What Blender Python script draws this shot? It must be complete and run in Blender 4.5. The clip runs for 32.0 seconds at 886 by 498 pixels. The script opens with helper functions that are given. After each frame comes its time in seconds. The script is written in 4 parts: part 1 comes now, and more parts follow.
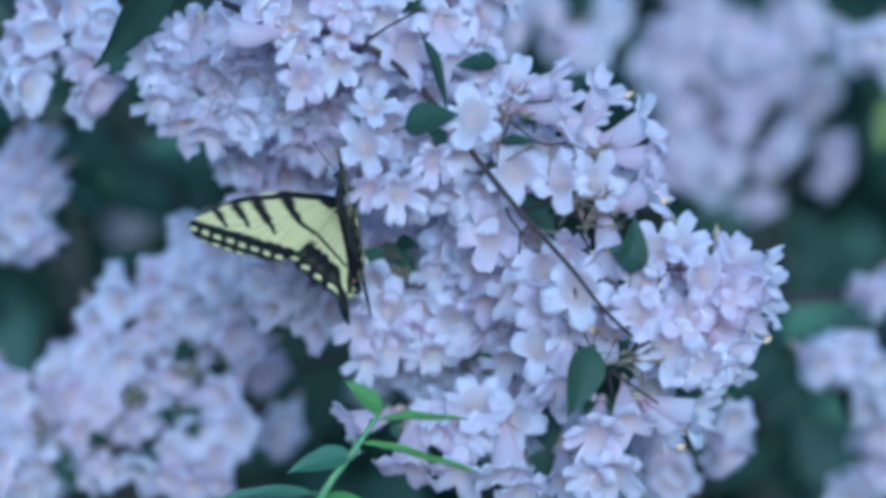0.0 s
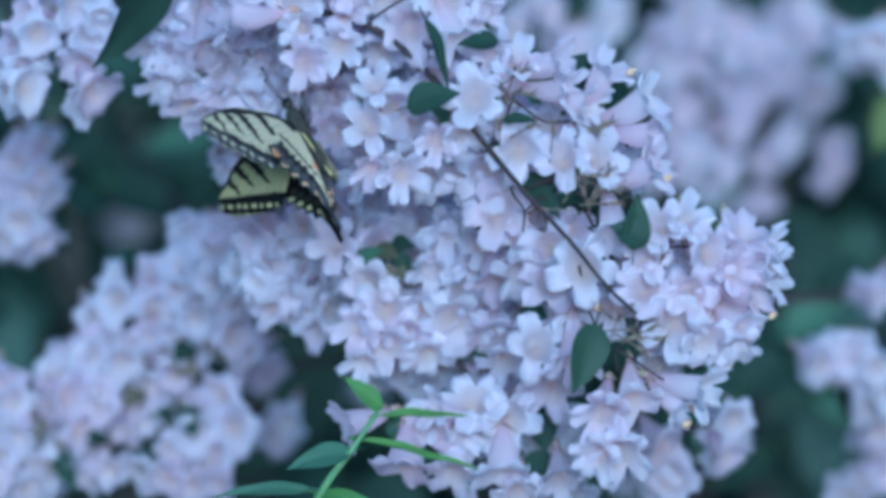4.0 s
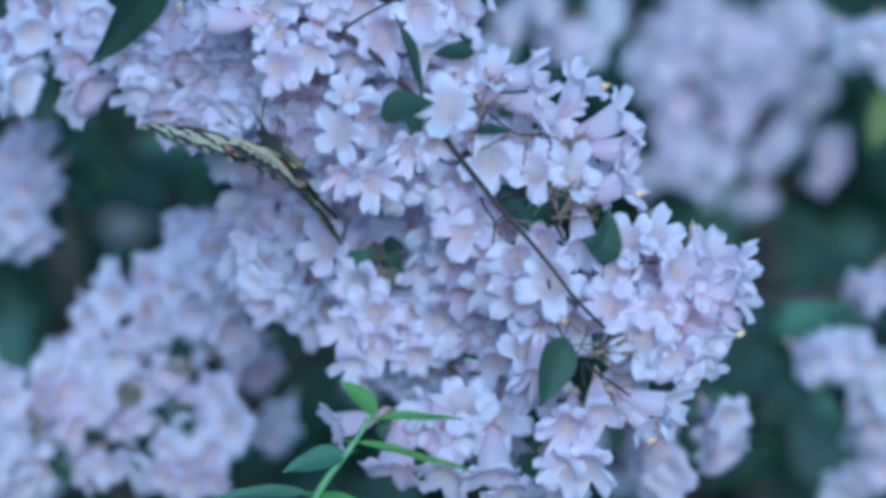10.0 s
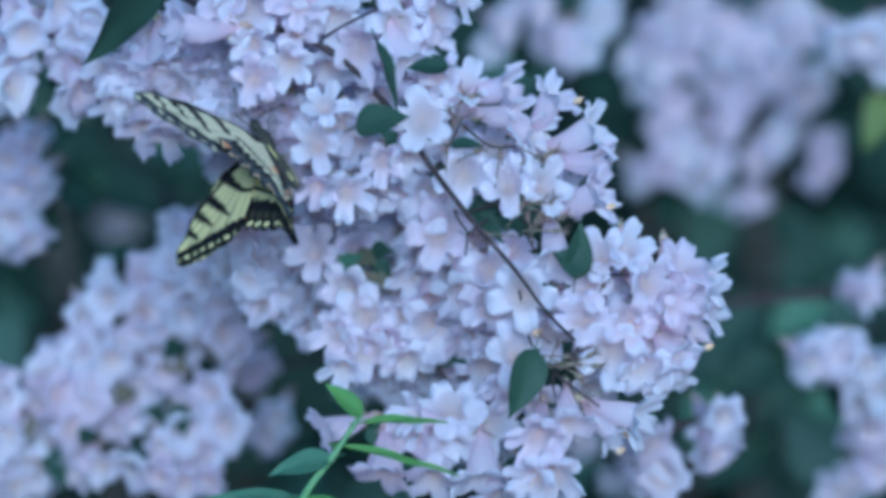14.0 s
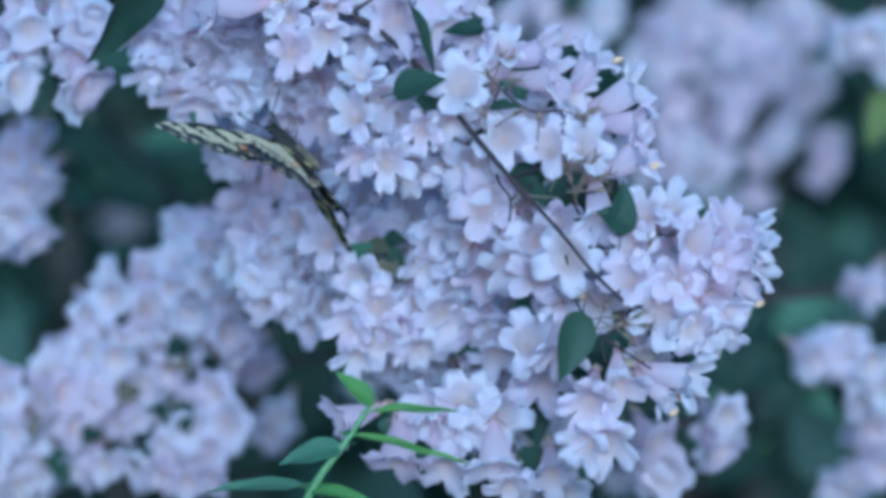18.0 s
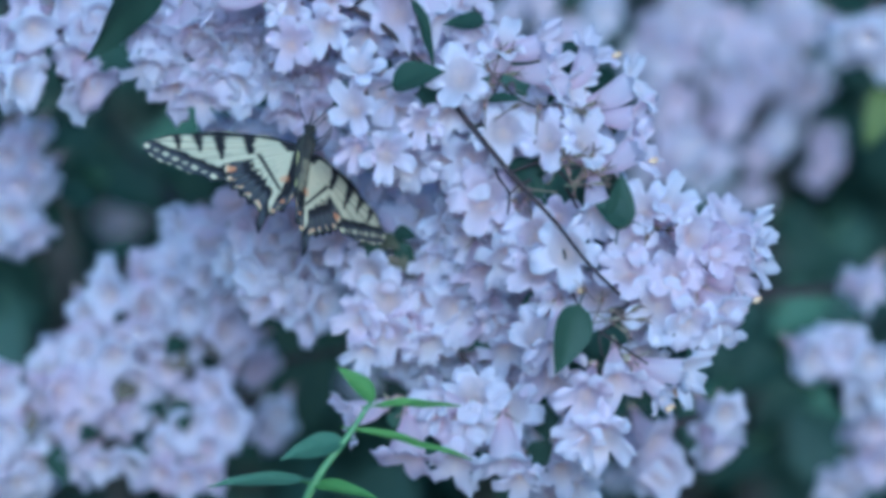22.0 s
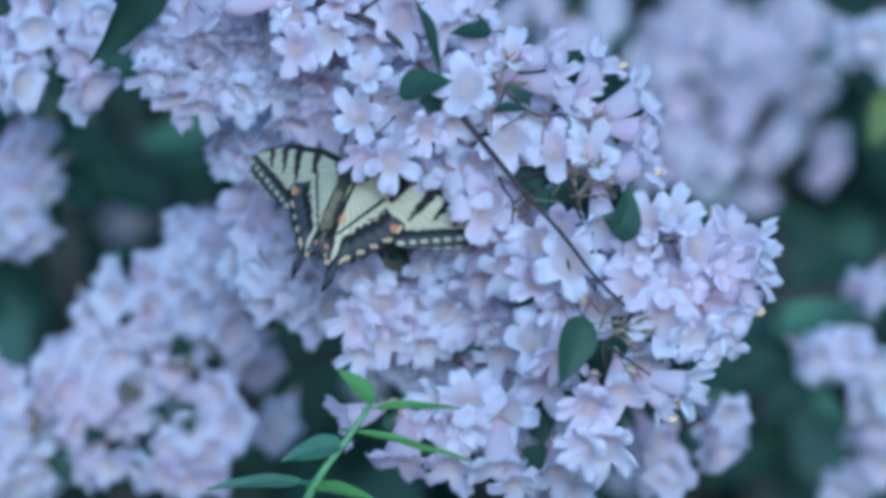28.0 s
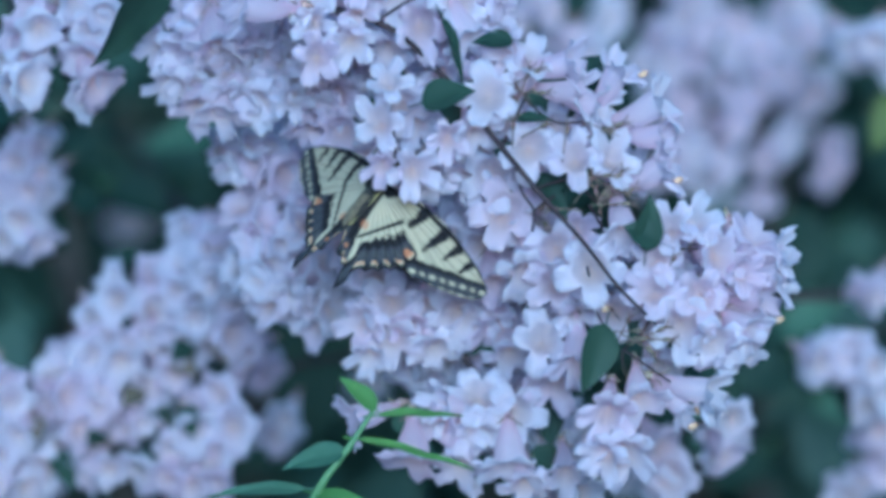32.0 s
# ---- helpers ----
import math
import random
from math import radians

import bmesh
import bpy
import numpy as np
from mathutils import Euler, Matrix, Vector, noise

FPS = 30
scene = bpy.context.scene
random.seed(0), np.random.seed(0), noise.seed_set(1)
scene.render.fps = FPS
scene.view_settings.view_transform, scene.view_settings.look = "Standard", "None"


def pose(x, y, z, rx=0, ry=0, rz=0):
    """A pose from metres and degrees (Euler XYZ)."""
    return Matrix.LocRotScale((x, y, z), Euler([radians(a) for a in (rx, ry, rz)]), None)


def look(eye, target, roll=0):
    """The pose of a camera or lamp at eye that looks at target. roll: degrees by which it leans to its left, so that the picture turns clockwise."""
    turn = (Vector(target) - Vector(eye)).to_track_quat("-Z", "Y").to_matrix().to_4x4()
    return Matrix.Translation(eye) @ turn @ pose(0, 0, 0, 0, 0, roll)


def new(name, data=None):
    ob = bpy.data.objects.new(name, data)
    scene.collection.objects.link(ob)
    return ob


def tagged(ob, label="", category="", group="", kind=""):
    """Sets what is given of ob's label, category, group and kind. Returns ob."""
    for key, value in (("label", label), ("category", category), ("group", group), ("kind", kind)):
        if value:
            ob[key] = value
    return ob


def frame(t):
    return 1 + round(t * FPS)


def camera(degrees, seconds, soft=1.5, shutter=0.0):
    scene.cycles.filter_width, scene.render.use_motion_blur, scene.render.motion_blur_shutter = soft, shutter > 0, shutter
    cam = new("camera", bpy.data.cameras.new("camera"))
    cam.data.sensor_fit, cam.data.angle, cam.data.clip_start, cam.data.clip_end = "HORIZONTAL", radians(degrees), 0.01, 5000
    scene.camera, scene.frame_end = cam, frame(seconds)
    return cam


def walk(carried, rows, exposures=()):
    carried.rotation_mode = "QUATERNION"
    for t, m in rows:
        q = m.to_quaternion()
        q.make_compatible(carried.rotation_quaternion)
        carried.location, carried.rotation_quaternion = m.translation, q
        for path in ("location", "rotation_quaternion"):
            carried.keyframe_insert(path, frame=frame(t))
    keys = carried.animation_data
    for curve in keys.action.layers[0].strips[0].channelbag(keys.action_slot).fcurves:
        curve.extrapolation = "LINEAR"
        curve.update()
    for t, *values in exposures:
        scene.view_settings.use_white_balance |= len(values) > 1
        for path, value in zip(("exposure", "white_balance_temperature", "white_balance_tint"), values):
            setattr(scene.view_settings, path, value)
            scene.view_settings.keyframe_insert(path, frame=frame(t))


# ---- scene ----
# A flowering shrub seen close to, through a long lens; a striped butterfly feeds on a spray that sways in the wind.
from mathutils import geometry

FOCUS = 1.5          # metres from the lens to the sharp spray
EYE_Z = 1.5
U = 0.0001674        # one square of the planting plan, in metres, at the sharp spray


def at(x, y, d=0.0):
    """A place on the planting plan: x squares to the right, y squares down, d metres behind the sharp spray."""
    s = (FOCUS + d) / FOCUS
    return Vector(((x - 784) * U * s, FOCUS + d, EYE_Z - (y - 441) * U * s))


cam = camera(10.0, 32.0, soft=4.2, shutter=0.4)
cam.data.dof.use_dof = True
cam.data.dof.focus_distance = FOCUS
cam.data.dof.aperture_fstop = 6.8


def gaze(t, dx, dy):
    """The camera's pose when the far things stand dx, dy squares off the plan."""
    k = math.degrees(U / FOCUS)
    return (t, pose(0, 0, EYE_Z, 90 + dy * k, 0, dx * k))


walk(cam, [gaze(*row) for row in (
    (0, 0.0, 0.0), (1, 0.0, -0.8), (2, 0.8, -1.5), (3, -0.8, -3.1), (3.5, -1.5, -1.6), (5.5, -1.5, -3.9),
    (6, -1.5, -3.9), (7, -3.8, -3.1), (8, -4.6, -4.6), (9, -6.1, -4.6), (10, -8.4, -5.4), (11, -10.8, -5.4),
    (12, -13.0, -6.1), (13, -15.3, -6.2), (14, -18.3, -6.2), (14.5, -17.6, -3.9), (16.5, -16.1, -6.2), (17, -13.8, -6.2),
    (18, -12.3, -9.2), (19, -10.7, -10.7), (20, -12.2, -7.7), (21, -11.5, -7.7), (22, -15.3, -12.3), (23, -13.1, -10.7),
    (24, -13.0, -8.5), (25, -10.7, -9.2), (25.5, -10.7, -9.2), (27.5, -8.4, -8.5), (28, -7.7, -8.5), (29, -6.2, -8.5),
    (30, -6.2, -7.7), (31, -3.1, -6.9), (32, -3.1, -3.1))],
     exposures=[(0.0, 0.61, 3925, -5), (32.0, 0.61, 3925, -5)])

# ---- world, sun ----
world = bpy.data.worlds.new("sky")
scene.world = world
world.use_nodes = True
wn = world.node_tree.nodes
sky = wn.new("ShaderNodeTexSky")
sky.sky_type = "NISHITA"
sky.sun_disc = False
sky.sun_elevation, sky.sun_rotation = radians(12), radians(166)
sky.air_density, sky.dust_density, sky.ozone_density = 1.0, 1.5, 1.5
world.node_tree.links.new(sky.outputs[0], wn["Background"].inputs[0])
wn["Background"].inputs[1].default_value = 0.108
sun_data = bpy.data.lights.new("sun", "SUN")
sun_data.energy, sun_data.angle, sun_data.color = 2.0, radians(18), (1.0, 0.97, 0.93)
sun = new("sun", sun_data)
sun.matrix_basis = look((0.2, -3.1, 1.93), (0, 1.5, 1.4))


# ---- materials ----
def material(name):
    m = bpy.data.materials.new(name)
    m.use_nodes = True
    nt = m.node_tree
    return m, nt, nt.nodes, nt.nodes["Principled BSDF"]


def mixed(nt, a, b, fac):
    """A colour mix of two sockets or colours."""
    n = nt.nodes.new("ShaderNodeMix")
    n.data_type = "RGBA"
    for socket, value in ((n.inputs[6], a), (n.inputs[7], b), (n.inputs[0], fac)):
        if hasattr(value, "links"):
            nt.links.new(value, socket)
        elif isinstance(value, tuple):
            socket.default_value = (*value, 1)
        else:
            socket.default_value = value
    return n.outputs[2]


def ramp(nt, fac, stops):
    n = nt.nodes.new("ShaderNodeValToRGB")
    el = n.color_ramp.elements
    while len(el) < len(stops):
        el.new(0.5)
    for e, (p, c) in zip(el, stops):
        e.position, e.color = p, (*c, 1)
    nt.links.new(fac, n.inputs[0])
    return n.outputs[0]


def grain(nt, scale, detail=4.0, rough=0.55, coords="Object"):
    c = nt.nodes.new("ShaderNodeTexCoord")
    n = nt.nodes.new("ShaderNodeTexNoise")
    n.inputs["Scale"].default_value, n.inputs["Detail"].default_value, n.inputs["Roughness"].default_value = scale, detail, rough
    nt.links.new(c.outputs[coords], n.inputs["Vector"])
    return n.outputs["Fac"]


def bumped(nt, bsdf, height, strength, distance):
    b = nt.nodes.new("ShaderNodeBump")
    b.inputs["Strength"].default_value, b.inputs["Distance"].default_value = strength, distance
    nt.links.new(height, b.inputs["Height"])
    nt.links.new(b.outputs[0], bsdf.inputs["Normal"])


def sheer(nt, bsdf, color, share):
    """Lets light through a petal, leaf or wing."""
    tr = nt.nodes.new("ShaderNodeBsdfTranslucent")
    mx = nt.nodes.new("ShaderNodeMixShader")
    mx.inputs[0].default_value = share
    if hasattr(color, "links"):
        nt.links.new(color, tr.inputs[0])
    else:
        tr.inputs[0].default_value = (*color, 1)
    nt.links.new(bsdf.outputs[0], mx.inputs[1])
    nt.links.new(tr.outputs[0], mx.inputs[2])
    nt.links.new(mx.outputs[0], nt.nodes["Material Output"].inputs[0])


def attribute(nt, name):
    a = nt.nodes.new("ShaderNodeAttribute")
    a.attribute_name = name
    s = nt.nodes.new("ShaderNodeSeparateColor")
    nt.links.new(a.outputs["Color"], s.inputs[0])
    return s.outputs


def chance(nt):
    return nt.nodes.new("ShaderNodeObjectInfo").outputs["Random"]


def petal_material(name, inner):
    m, nt, nodes, bsdf = material(name)
    tint = attribute(nt, "tint")
    if inner:
        base = ramp(nt, tint[0], [(0.0, (0.89, 0.75, 0.70)), (0.35, (0.89, 0.81, 0.81)), (0.55, (0.89, 0.84, 0.87)),
                                  (0.70, (0.88, 0.84, 0.89)), (1.0, (0.89, 0.86, 0.91))])
        lip = ramp(nt, tint[0], [(0.0, (0.89, 0.66, 0.50)), (0.30, (0.89, 0.70, 0.58)), (0.52, (0.88, 0.78, 0.75)),
                                 (0.76, (0.88, 0.82, 0.86)), (1.0, (0.89, 0.86, 0.91))])
        keen = nodes.new("ShaderNodeMath")
        keen.operation = "MULTIPLY"
        nt.links.new(tint[1], keen.inputs[0])
        nt.links.new(ramp(nt, chance(nt), [(0.1, (0.15, 0.15, 0.15)), (0.9, (1, 1, 1))]), keen.inputs[1])
        base = mixed(nt, base, lip, keen.outputs[0])
    else:
        base = ramp(nt, tint[0], [(0.0, (0.82, 0.60, 0.66)), (0.25, (0.87, 0.77, 0.84)), (0.6, (0.88, 0.83, 0.89)), (1.0, (0.89, 0.86, 0.91))])
    veins = grain(nt, 900, 3)
    base = mixed(nt, base, (0.84, 0.74, 0.82), ramp(nt, veins, [(0.45, (0, 0, 0)), (0.8, (0.35, 0.35, 0.35))]))
    base = mixed(nt, base, (0.86, 0.69, 0.80), ramp(nt, chance(nt), [(0.4, (0, 0, 0)), (1.0, (0.4, 0.4, 0.4))]))
    nt.links.new(base, bsdf.inputs["Base Color"])
    bsdf.inputs["Roughness"].default_value = 0.6
    bsdf.inputs["Sheen Weight"].default_value = 0.08
    bumped(nt, bsdf, grain(nt, 500, 3), 0.25, 0.0004)
    sheer(nt, bsdf, base, 0.72)
    return m


PETAL_IN = petal_material("petal_face", True)
PETAL_OUT = petal_material("petal_back", False)


def leaf_material(name, dark, light, share=0.25, island=False):
    m, nt, nodes, bsdf = material(name)
    if island:
        pick = nodes.new("ShaderNodeNewGeometry").outputs["Random Per Island"]
    else:
        pick = chance(nt)
    base = mixed(nt, dark, light, ramp(nt, pick, [(0.0, (0, 0, 0)), (1.0, (1, 1, 1))]))
    base = mixed(nt, base, tuple(c * 1.5 for c in light), ramp(nt, grain(nt, 140), [(0.5, (0, 0, 0)), (0.85, (0.5, 0.5, 0.5))]))
    nt.links.new(base, bsdf.inputs["Base Color"])
    bsdf.inputs["Roughness"].default_value = 0.6
    bsdf.inputs["Specular IOR Level"].default_value = 0.25
    bumped(nt, bsdf, grain(nt, 260), 0.3, 0.0006)
    sheer(nt, bsdf, base, share)
    return m


LEAF = leaf_material("shrub_leaf", (0.026, 0.048, 0.032), (0.038, 0.066, 0.042), 0.2)
LEAF_YOUNG = leaf_material("young_leaf", (0.12, 0.23, 0.06), (0.16, 0.28, 0.07), 0.35)
LEAF_TEAL = leaf_material("weed_leaf", (0.085, 0.155, 0.095), (0.11, 0.18, 0.11), 0.3)
LEAF_FAR = leaf_material("far_leaf", (0.036, 0.062, 0.047), (0.075, 0.12, 0.085), 0.2, True)
LEAF_OLIVE = leaf_material("faded_leaf", (0.10, 0.10, 0.06), (0.22, 0.18, 0.13), 0.3)
# yellow-green of a single leaf, with its sunlit look put into the colour
LEAF_YELLOW = leaf_material("sunlit_tint_leaf", (0.12, 0.15, 0.045), (0.15, 0.18, 0.05), 0.3)


def plain_material(name, color, rough, scale, second=None, bump=0.3):
    m, nt, nodes, bsdf = material(name)
    base = mixed(nt, color, second or tuple(c * 0.6 for c in color), ramp(nt, grain(nt, scale), [(0.35, (0, 0, 0)), (0.7, (1, 1, 1))]))
    nt.links.new(base, bsdf.inputs["Base Color"])
    bsdf.inputs["Roughness"].default_value = rough
    bumped(nt, bsdf, grain(nt, scale * 2), bump, 0.0005)
    return m


BARK = plain_material("twig_bark", (0.042, 0.024, 0.026), 0.8, 300, (0.022, 0.014, 0.015))
CANE = plain_material("cane_bark", (0.075, 0.062, 0.05), 0.85, 60, (0.045, 0.04, 0.034), 0.6)
GREEN_STEM = plain_material("green_stem", (0.14, 0.24, 0.09), 0.55, 400, (0.10, 0.18, 0.07))
SEPAL = plain_material("sepal", (0.34, 0.20, 0.19), 0.7, 700, (0.30, 0.32, 0.17))
RED_STALK = plain_material("spent_stalk", (0.20, 0.10, 0.11), 0.7, 700, (0.20, 0.21, 0.11))
WITHERED = plain_material("withered_petal", (0.52, 0.30, 0.14), 0.8, 500, (0.62, 0.46, 0.30))
SOIL = plain_material("ground_cover", (0.05, 0.07, 0.03), 0.95, 3, (0.03, 0.03, 0.02), 1.0)


def wing_material(name, yellow, black, dust, orange_from, share):
    m, nt, nodes, bsdf = material(name)
    a = nodes.new("ShaderNodeAttribute")
    a.attribute_name = "mark"
    split = nodes.new("ShaderNodeSeparateColor")
    nt.links.new(a.outputs["Color"], split.inputs[0])
    mark = split.outputs
    base = mixed(nt, yellow, tuple(c * 0.86 for c in yellow), grain(nt, 700))
    base = mixed(nt, base, (0.10, 0.14, 0.24), mark[2])
    scales = mixed(nt, black, tuple(c * 2.2 for c in black), grain(nt, 1500))
    dusty = mixed(nt, dust, tuple(c * 0.55 for c in dust), grain(nt, 900))
    scales = mixed(nt, scales, dusty, a.outputs["Alpha"])
    base = mixed(nt, base, scales, mark[0])
    base = mixed(nt, base, (0.52, 0.22, 0.09), ramp(nt, mark[1], [(orange_from, (0, 0, 0)), (orange_from + 0.25, (0.75, 0.75, 0.75))]))
    nt.links.new(base, bsdf.inputs["Base Color"])
    bsdf.inputs["Roughness"].default_value = 0.8
    bsdf.inputs["Specular IOR Level"].default_value = 0.15
    bumped(nt, bsdf, grain(nt, 1200), 0.3, 0.0002)
    sheer(nt, bsdf, base, share)
    return m


WING_UP = wing_material("wing_upper_side", (0.56, 0.48, 0.225), (0.006, 0.005, 0.006), (0.008, 0.008, 0.010), 0.65, 0.12)
WING_DOWN = wing_material("wing_under_side", (0.53, 0.47, 0.31), (0.012, 0.011, 0.012), (0.065, 0.065, 0.075), 0.2, 0.12)
FUR = plain_material("body_fur", (0.018, 0.016, 0.015), 0.9, 900, (0.05, 0.045, 0.03), 0.8)
BELLY = plain_material("belly_fur", (0.17, 0.14, 0.08), 0.9, 700, (0.09, 0.075, 0.05), 0.8)
FUR_YELLOW = plain_material("yellow_fur", (0.55, 0.48, 0.18), 0.9, 900)
EYE_GLOSS = plain_material("insect_eye", (0.012, 0.010, 0.010), 0.15, 900)


# ---- building blocks ----
def thing(name, place, label, category, group="", kind=""):
    ob = new(name)
    ob.location = place
    ob.empty_display_size = 0.01
    return tagged(ob, label, category, group, kind)


def mesh_of(name, bm, *mats):
    me = bpy.data.meshes.new(name)
    bm.to_mesh(me)
    bm.free()
    for m in mats:
        me.materials.append(m)
    me.polygons.foreach_set("use_smooth", [True] * len(me.polygons))
    return me


def part(name, me, parent, m=None, label=""):
    """Links a mesh as one part under a thing or part, at the pose m in the parent's space."""
    ob = new(name, me)
    ob.parent = parent
    if m is not None:
        ob.matrix_basis = m
    return tagged(ob, label)


def tube(bm, points, radii, sides=8, cap=True):
    """A tapered round rod along the points."""
    rings = []
    for i, p in enumerate(points):
        a, b = points[max(i - 1, 0)], points[min(i + 1, len(points) - 1)]
        way = (b - a).normalized()
        side = way.orthogonal() if i == 0 else (side - way * side.dot(way))
        side = side.normalized()
        up = way.cross(side)
        rings.append([bm.verts.new(p + radii[i] * (math.cos(k * math.tau / sides) * side + math.sin(k * math.tau / sides) * up)) for k in range(sides)])
    for r, s in zip(rings, rings[1:]):
        for k in range(sides):
            bm.faces.new((r[k], r[(k + 1) % sides], s[(k + 1) % sides], s[k]))
    if cap:
        bm.faces.new(rings[0][::-1])
        bm.faces.new(rings[-1])


def smooth_line(points, steps=6):
    """Points on a smooth curve through the given ones."""
    out = []
    for i in range(len(points) - 1):
        p0, p1, p2, p3 = (points[min(max(i + k, 0), len(points) - 1)] for k in (-1, 0, 1, 2))
        for j in range(steps):
            t = j / steps
            out.append(0.5 * (2 * p1 + (p2 - p0) * t + (2 * p0 - 5 * p1 + 4 * p2 - p3) * t * t + (3 * p1 - p0 - 3 * p2 + p3) * t ** 3))
    return out + [points[-1]]


def rod(name, points, r0, r1, mat, parent, label="", sides=8, steps=6, knots=0.0):
    line = smooth_line(points, steps)
    n = len(line) - 1
    radii = [(r0 + (r1 - r0) * i / n) * (1 + knots * (0.5 + 0.5 * math.sin(i * 2.1)) * (1 if i % steps == 0 else 0.15)) for i in range(n + 1)]
    bm = bmesh.new()
    tube(bm, line, radii, sides)
    return part(name, mesh_of(name, bm, mat), parent, None, label)


def corolla(seed, around=60, lobes_rows=7, tube_rows=8, open_=1.0, curl=1.0):
    """A five-lobed bell: its mouth opens to +Z, its two small lobes stand to +Y. Real thickness, the back pinker than the face."""
    rng = random.Random(seed)
    length, mouth, lobe = 0.0142, 0.0043, 0.0057
    step = math.tau / 5
    twist = [rng.uniform(-0.13, 0.13) for _ in range(5)]
    size = [rng.uniform(0.86, 1.14) for _ in range(5)]
    bend = [rng.uniform(-0.9, 1.5) * curl for _ in range(5)]
    wave = [rng.uniform(0, 6.28) for _ in range(5)]
    cup = [rng.uniform(-0.6, 1.0) for _ in range(5)]
    sag = rng.uniform(0.2, 1.0) * 0.0012
    bm = bmesh.new()
    layer = bm.loops.layers.float_color.new("tint")
    rows, tones = tube_rows + lobes_rows, {}

    def spot(i, j, back):
        th = math.tau * i / around
        turn = (th - math.pi / 2 + math.pi / 5) / step
        k = int(math.floor(turn + 0.5)) % 5
        off = turn - math.floor(turn + 0.5)
        mid = th - off * step
        upper = k in (0, 1)
        wide = mouth * open_
        y0 = 0.0
        if j <= tube_rows:
            s = j / tube_rows
            if back:
                # a slender foot that widens into the bell, fuller below
                r = 0.0008 + (wide - 0.0008) * math.sin(s * math.pi / 2) ** 1.55 + 0.0002 * math.sin(math.pi * s) * (1 - math.sin(th))
                z = -length * (1 - s)
                y0 = -sag * math.sin(math.pi * s)
            else:
                # a rounded hairy throat, built shallow so that its inside stays light
                r = 0.00015 + (wide - 0.0002) * s
                z = -0.0032 * (1 - s * s)
            tone = 0.5 * s
        else:
            q = (j - tube_rows) / lobes_rows
            edge = max(0.0, 1 - abs(2 * off) ** 2.6) ** 0.55
            reach = lobe * size[k] * (0.88 if upper else (1.16 if k == 3 else 0.98)) * (0.10 + 0.90 * edge)
            ragged = 1 + 0.13 * noise.noise(Vector((th * 5.5, seed * 3.7, 0))) + 0.16 * noise.noise(Vector((th * 15, seed * 1.3, 4)))
            reach *= 1 + (ragged - 1) * q
            crimp = 0.0008 * math.sin(wave[k] + 11 * off) * q * q + 0.0022 * cup[k] * off * off * q
            out = q * reach
            lean = radians(18 + 52 * open_ * (0.35 + 0.65 * q))
            r = wide + out * math.sin(lean)
            z = out * math.cos(lean) - bend[k] * 0.0020 * q * q * edge + crimp
            # each lobe keeps its own width, so that gaps open between them
            th = mid + off * step * (wide + 0.66 * (r - wide)) / r + twist[k] * q
            tone = 0.5 + 0.5 * q
        if back:
            r, z = (r + 0.00018, z - 0.00002) if j <= tube_rows else (r - 0.00005, z - 0.00022)
        low = max(0.0, -math.sin(th)) if j <= tube_rows + 2 else max(0.0, -math.sin(th)) * 0.6
        return (r * math.cos(th), r * math.sin(th) + y0, z), tone, low

    grids = []
    for back in (0, 1):
        grid = []
        for j in range(rows + 1):
            ring = []
            for i in range(around):
                co, tone, low = spot(i, j, back)
                v = bm.verts.new(co)
                tones[v] = (tone, low, 0, 1)
                ring.append(v)
            grid.append(ring)
        grids.append(grid)
    face, rear = grids

    def quad(vs, mat):
        f = bm.faces.new(vs)
        f.material_index = mat
    for j in range(rows):
        for i in range(around):
            n = (i + 1) % around
            quad((face[j][i], face[j][n], face[j + 1][n], face[j + 1][i]), 0)
            quad((rear[j][i], rear[j + 1][i], rear[j + 1][n], rear[j][n]), 1)
    for i in range(around):
        n = (i + 1) % around
        quad((face[rows][i], face[rows][n], rear[rows][n], rear[rows][i]), 0)
    quad(tuple(face[0]), 0)
    for f in bm.faces:
        for lp in f.loops:
            lp[layer] = tones[lp.vert]
    me = mesh_of("corolla", bm, PETAL_IN, PETAL_OUT)
    return me


def calyx(seed, stalk=0.0012):
    """The ovary, five thread-like sepals and the stalk behind a bell."""
    rng = random.Random(seed)
    bm = bmesh.new()
    z0 = -0.0132
    body = [Vector((0, 0, z0 - 0.0035 * s)) for s in (0, 0.25, 0.5, 0.75, 1)]
    tube(bm, body, [0.0007, 0.0012, 0.0013, 0.0010, 0.0004], 7)
    for k in range(5):
        a = math.tau * k / 5 + rng.uniform(-0.3, 0.3)
        out = Vector((math.cos(a), math.sin(a), 0))
        reach = rng.uniform(0.0028, 0.0042)
        tube(bm, [Vector((0, 0, z0)) + out * 0.0006, Vector((0, 0, z0 + reach * 0.5)) + out * (0.0008 + 0.35 * reach), Vector((0, 0, z0 + reach * 0.8)) + out * (0.0008 + 0.8 * reach)],
             [0.00028, 0.00022, 0.00006], 5)
    lean = Vector((rng.uniform(-1, 1), rng.uniform(-1, 1), 0)) * 0.0014
    tube(bm, smooth_line([Vector((0, 0, z0 - 0.0033)), Vector((0, 0, z0 - 0.0033 - stalk * 0.5)) + lean * 0.4, Vector((0, 0, z0 - 0.0033 - stalk)) + lean], 3), [0.0004] * 7, 5)
    return mesh_of("calyx", bm, SEPAL)


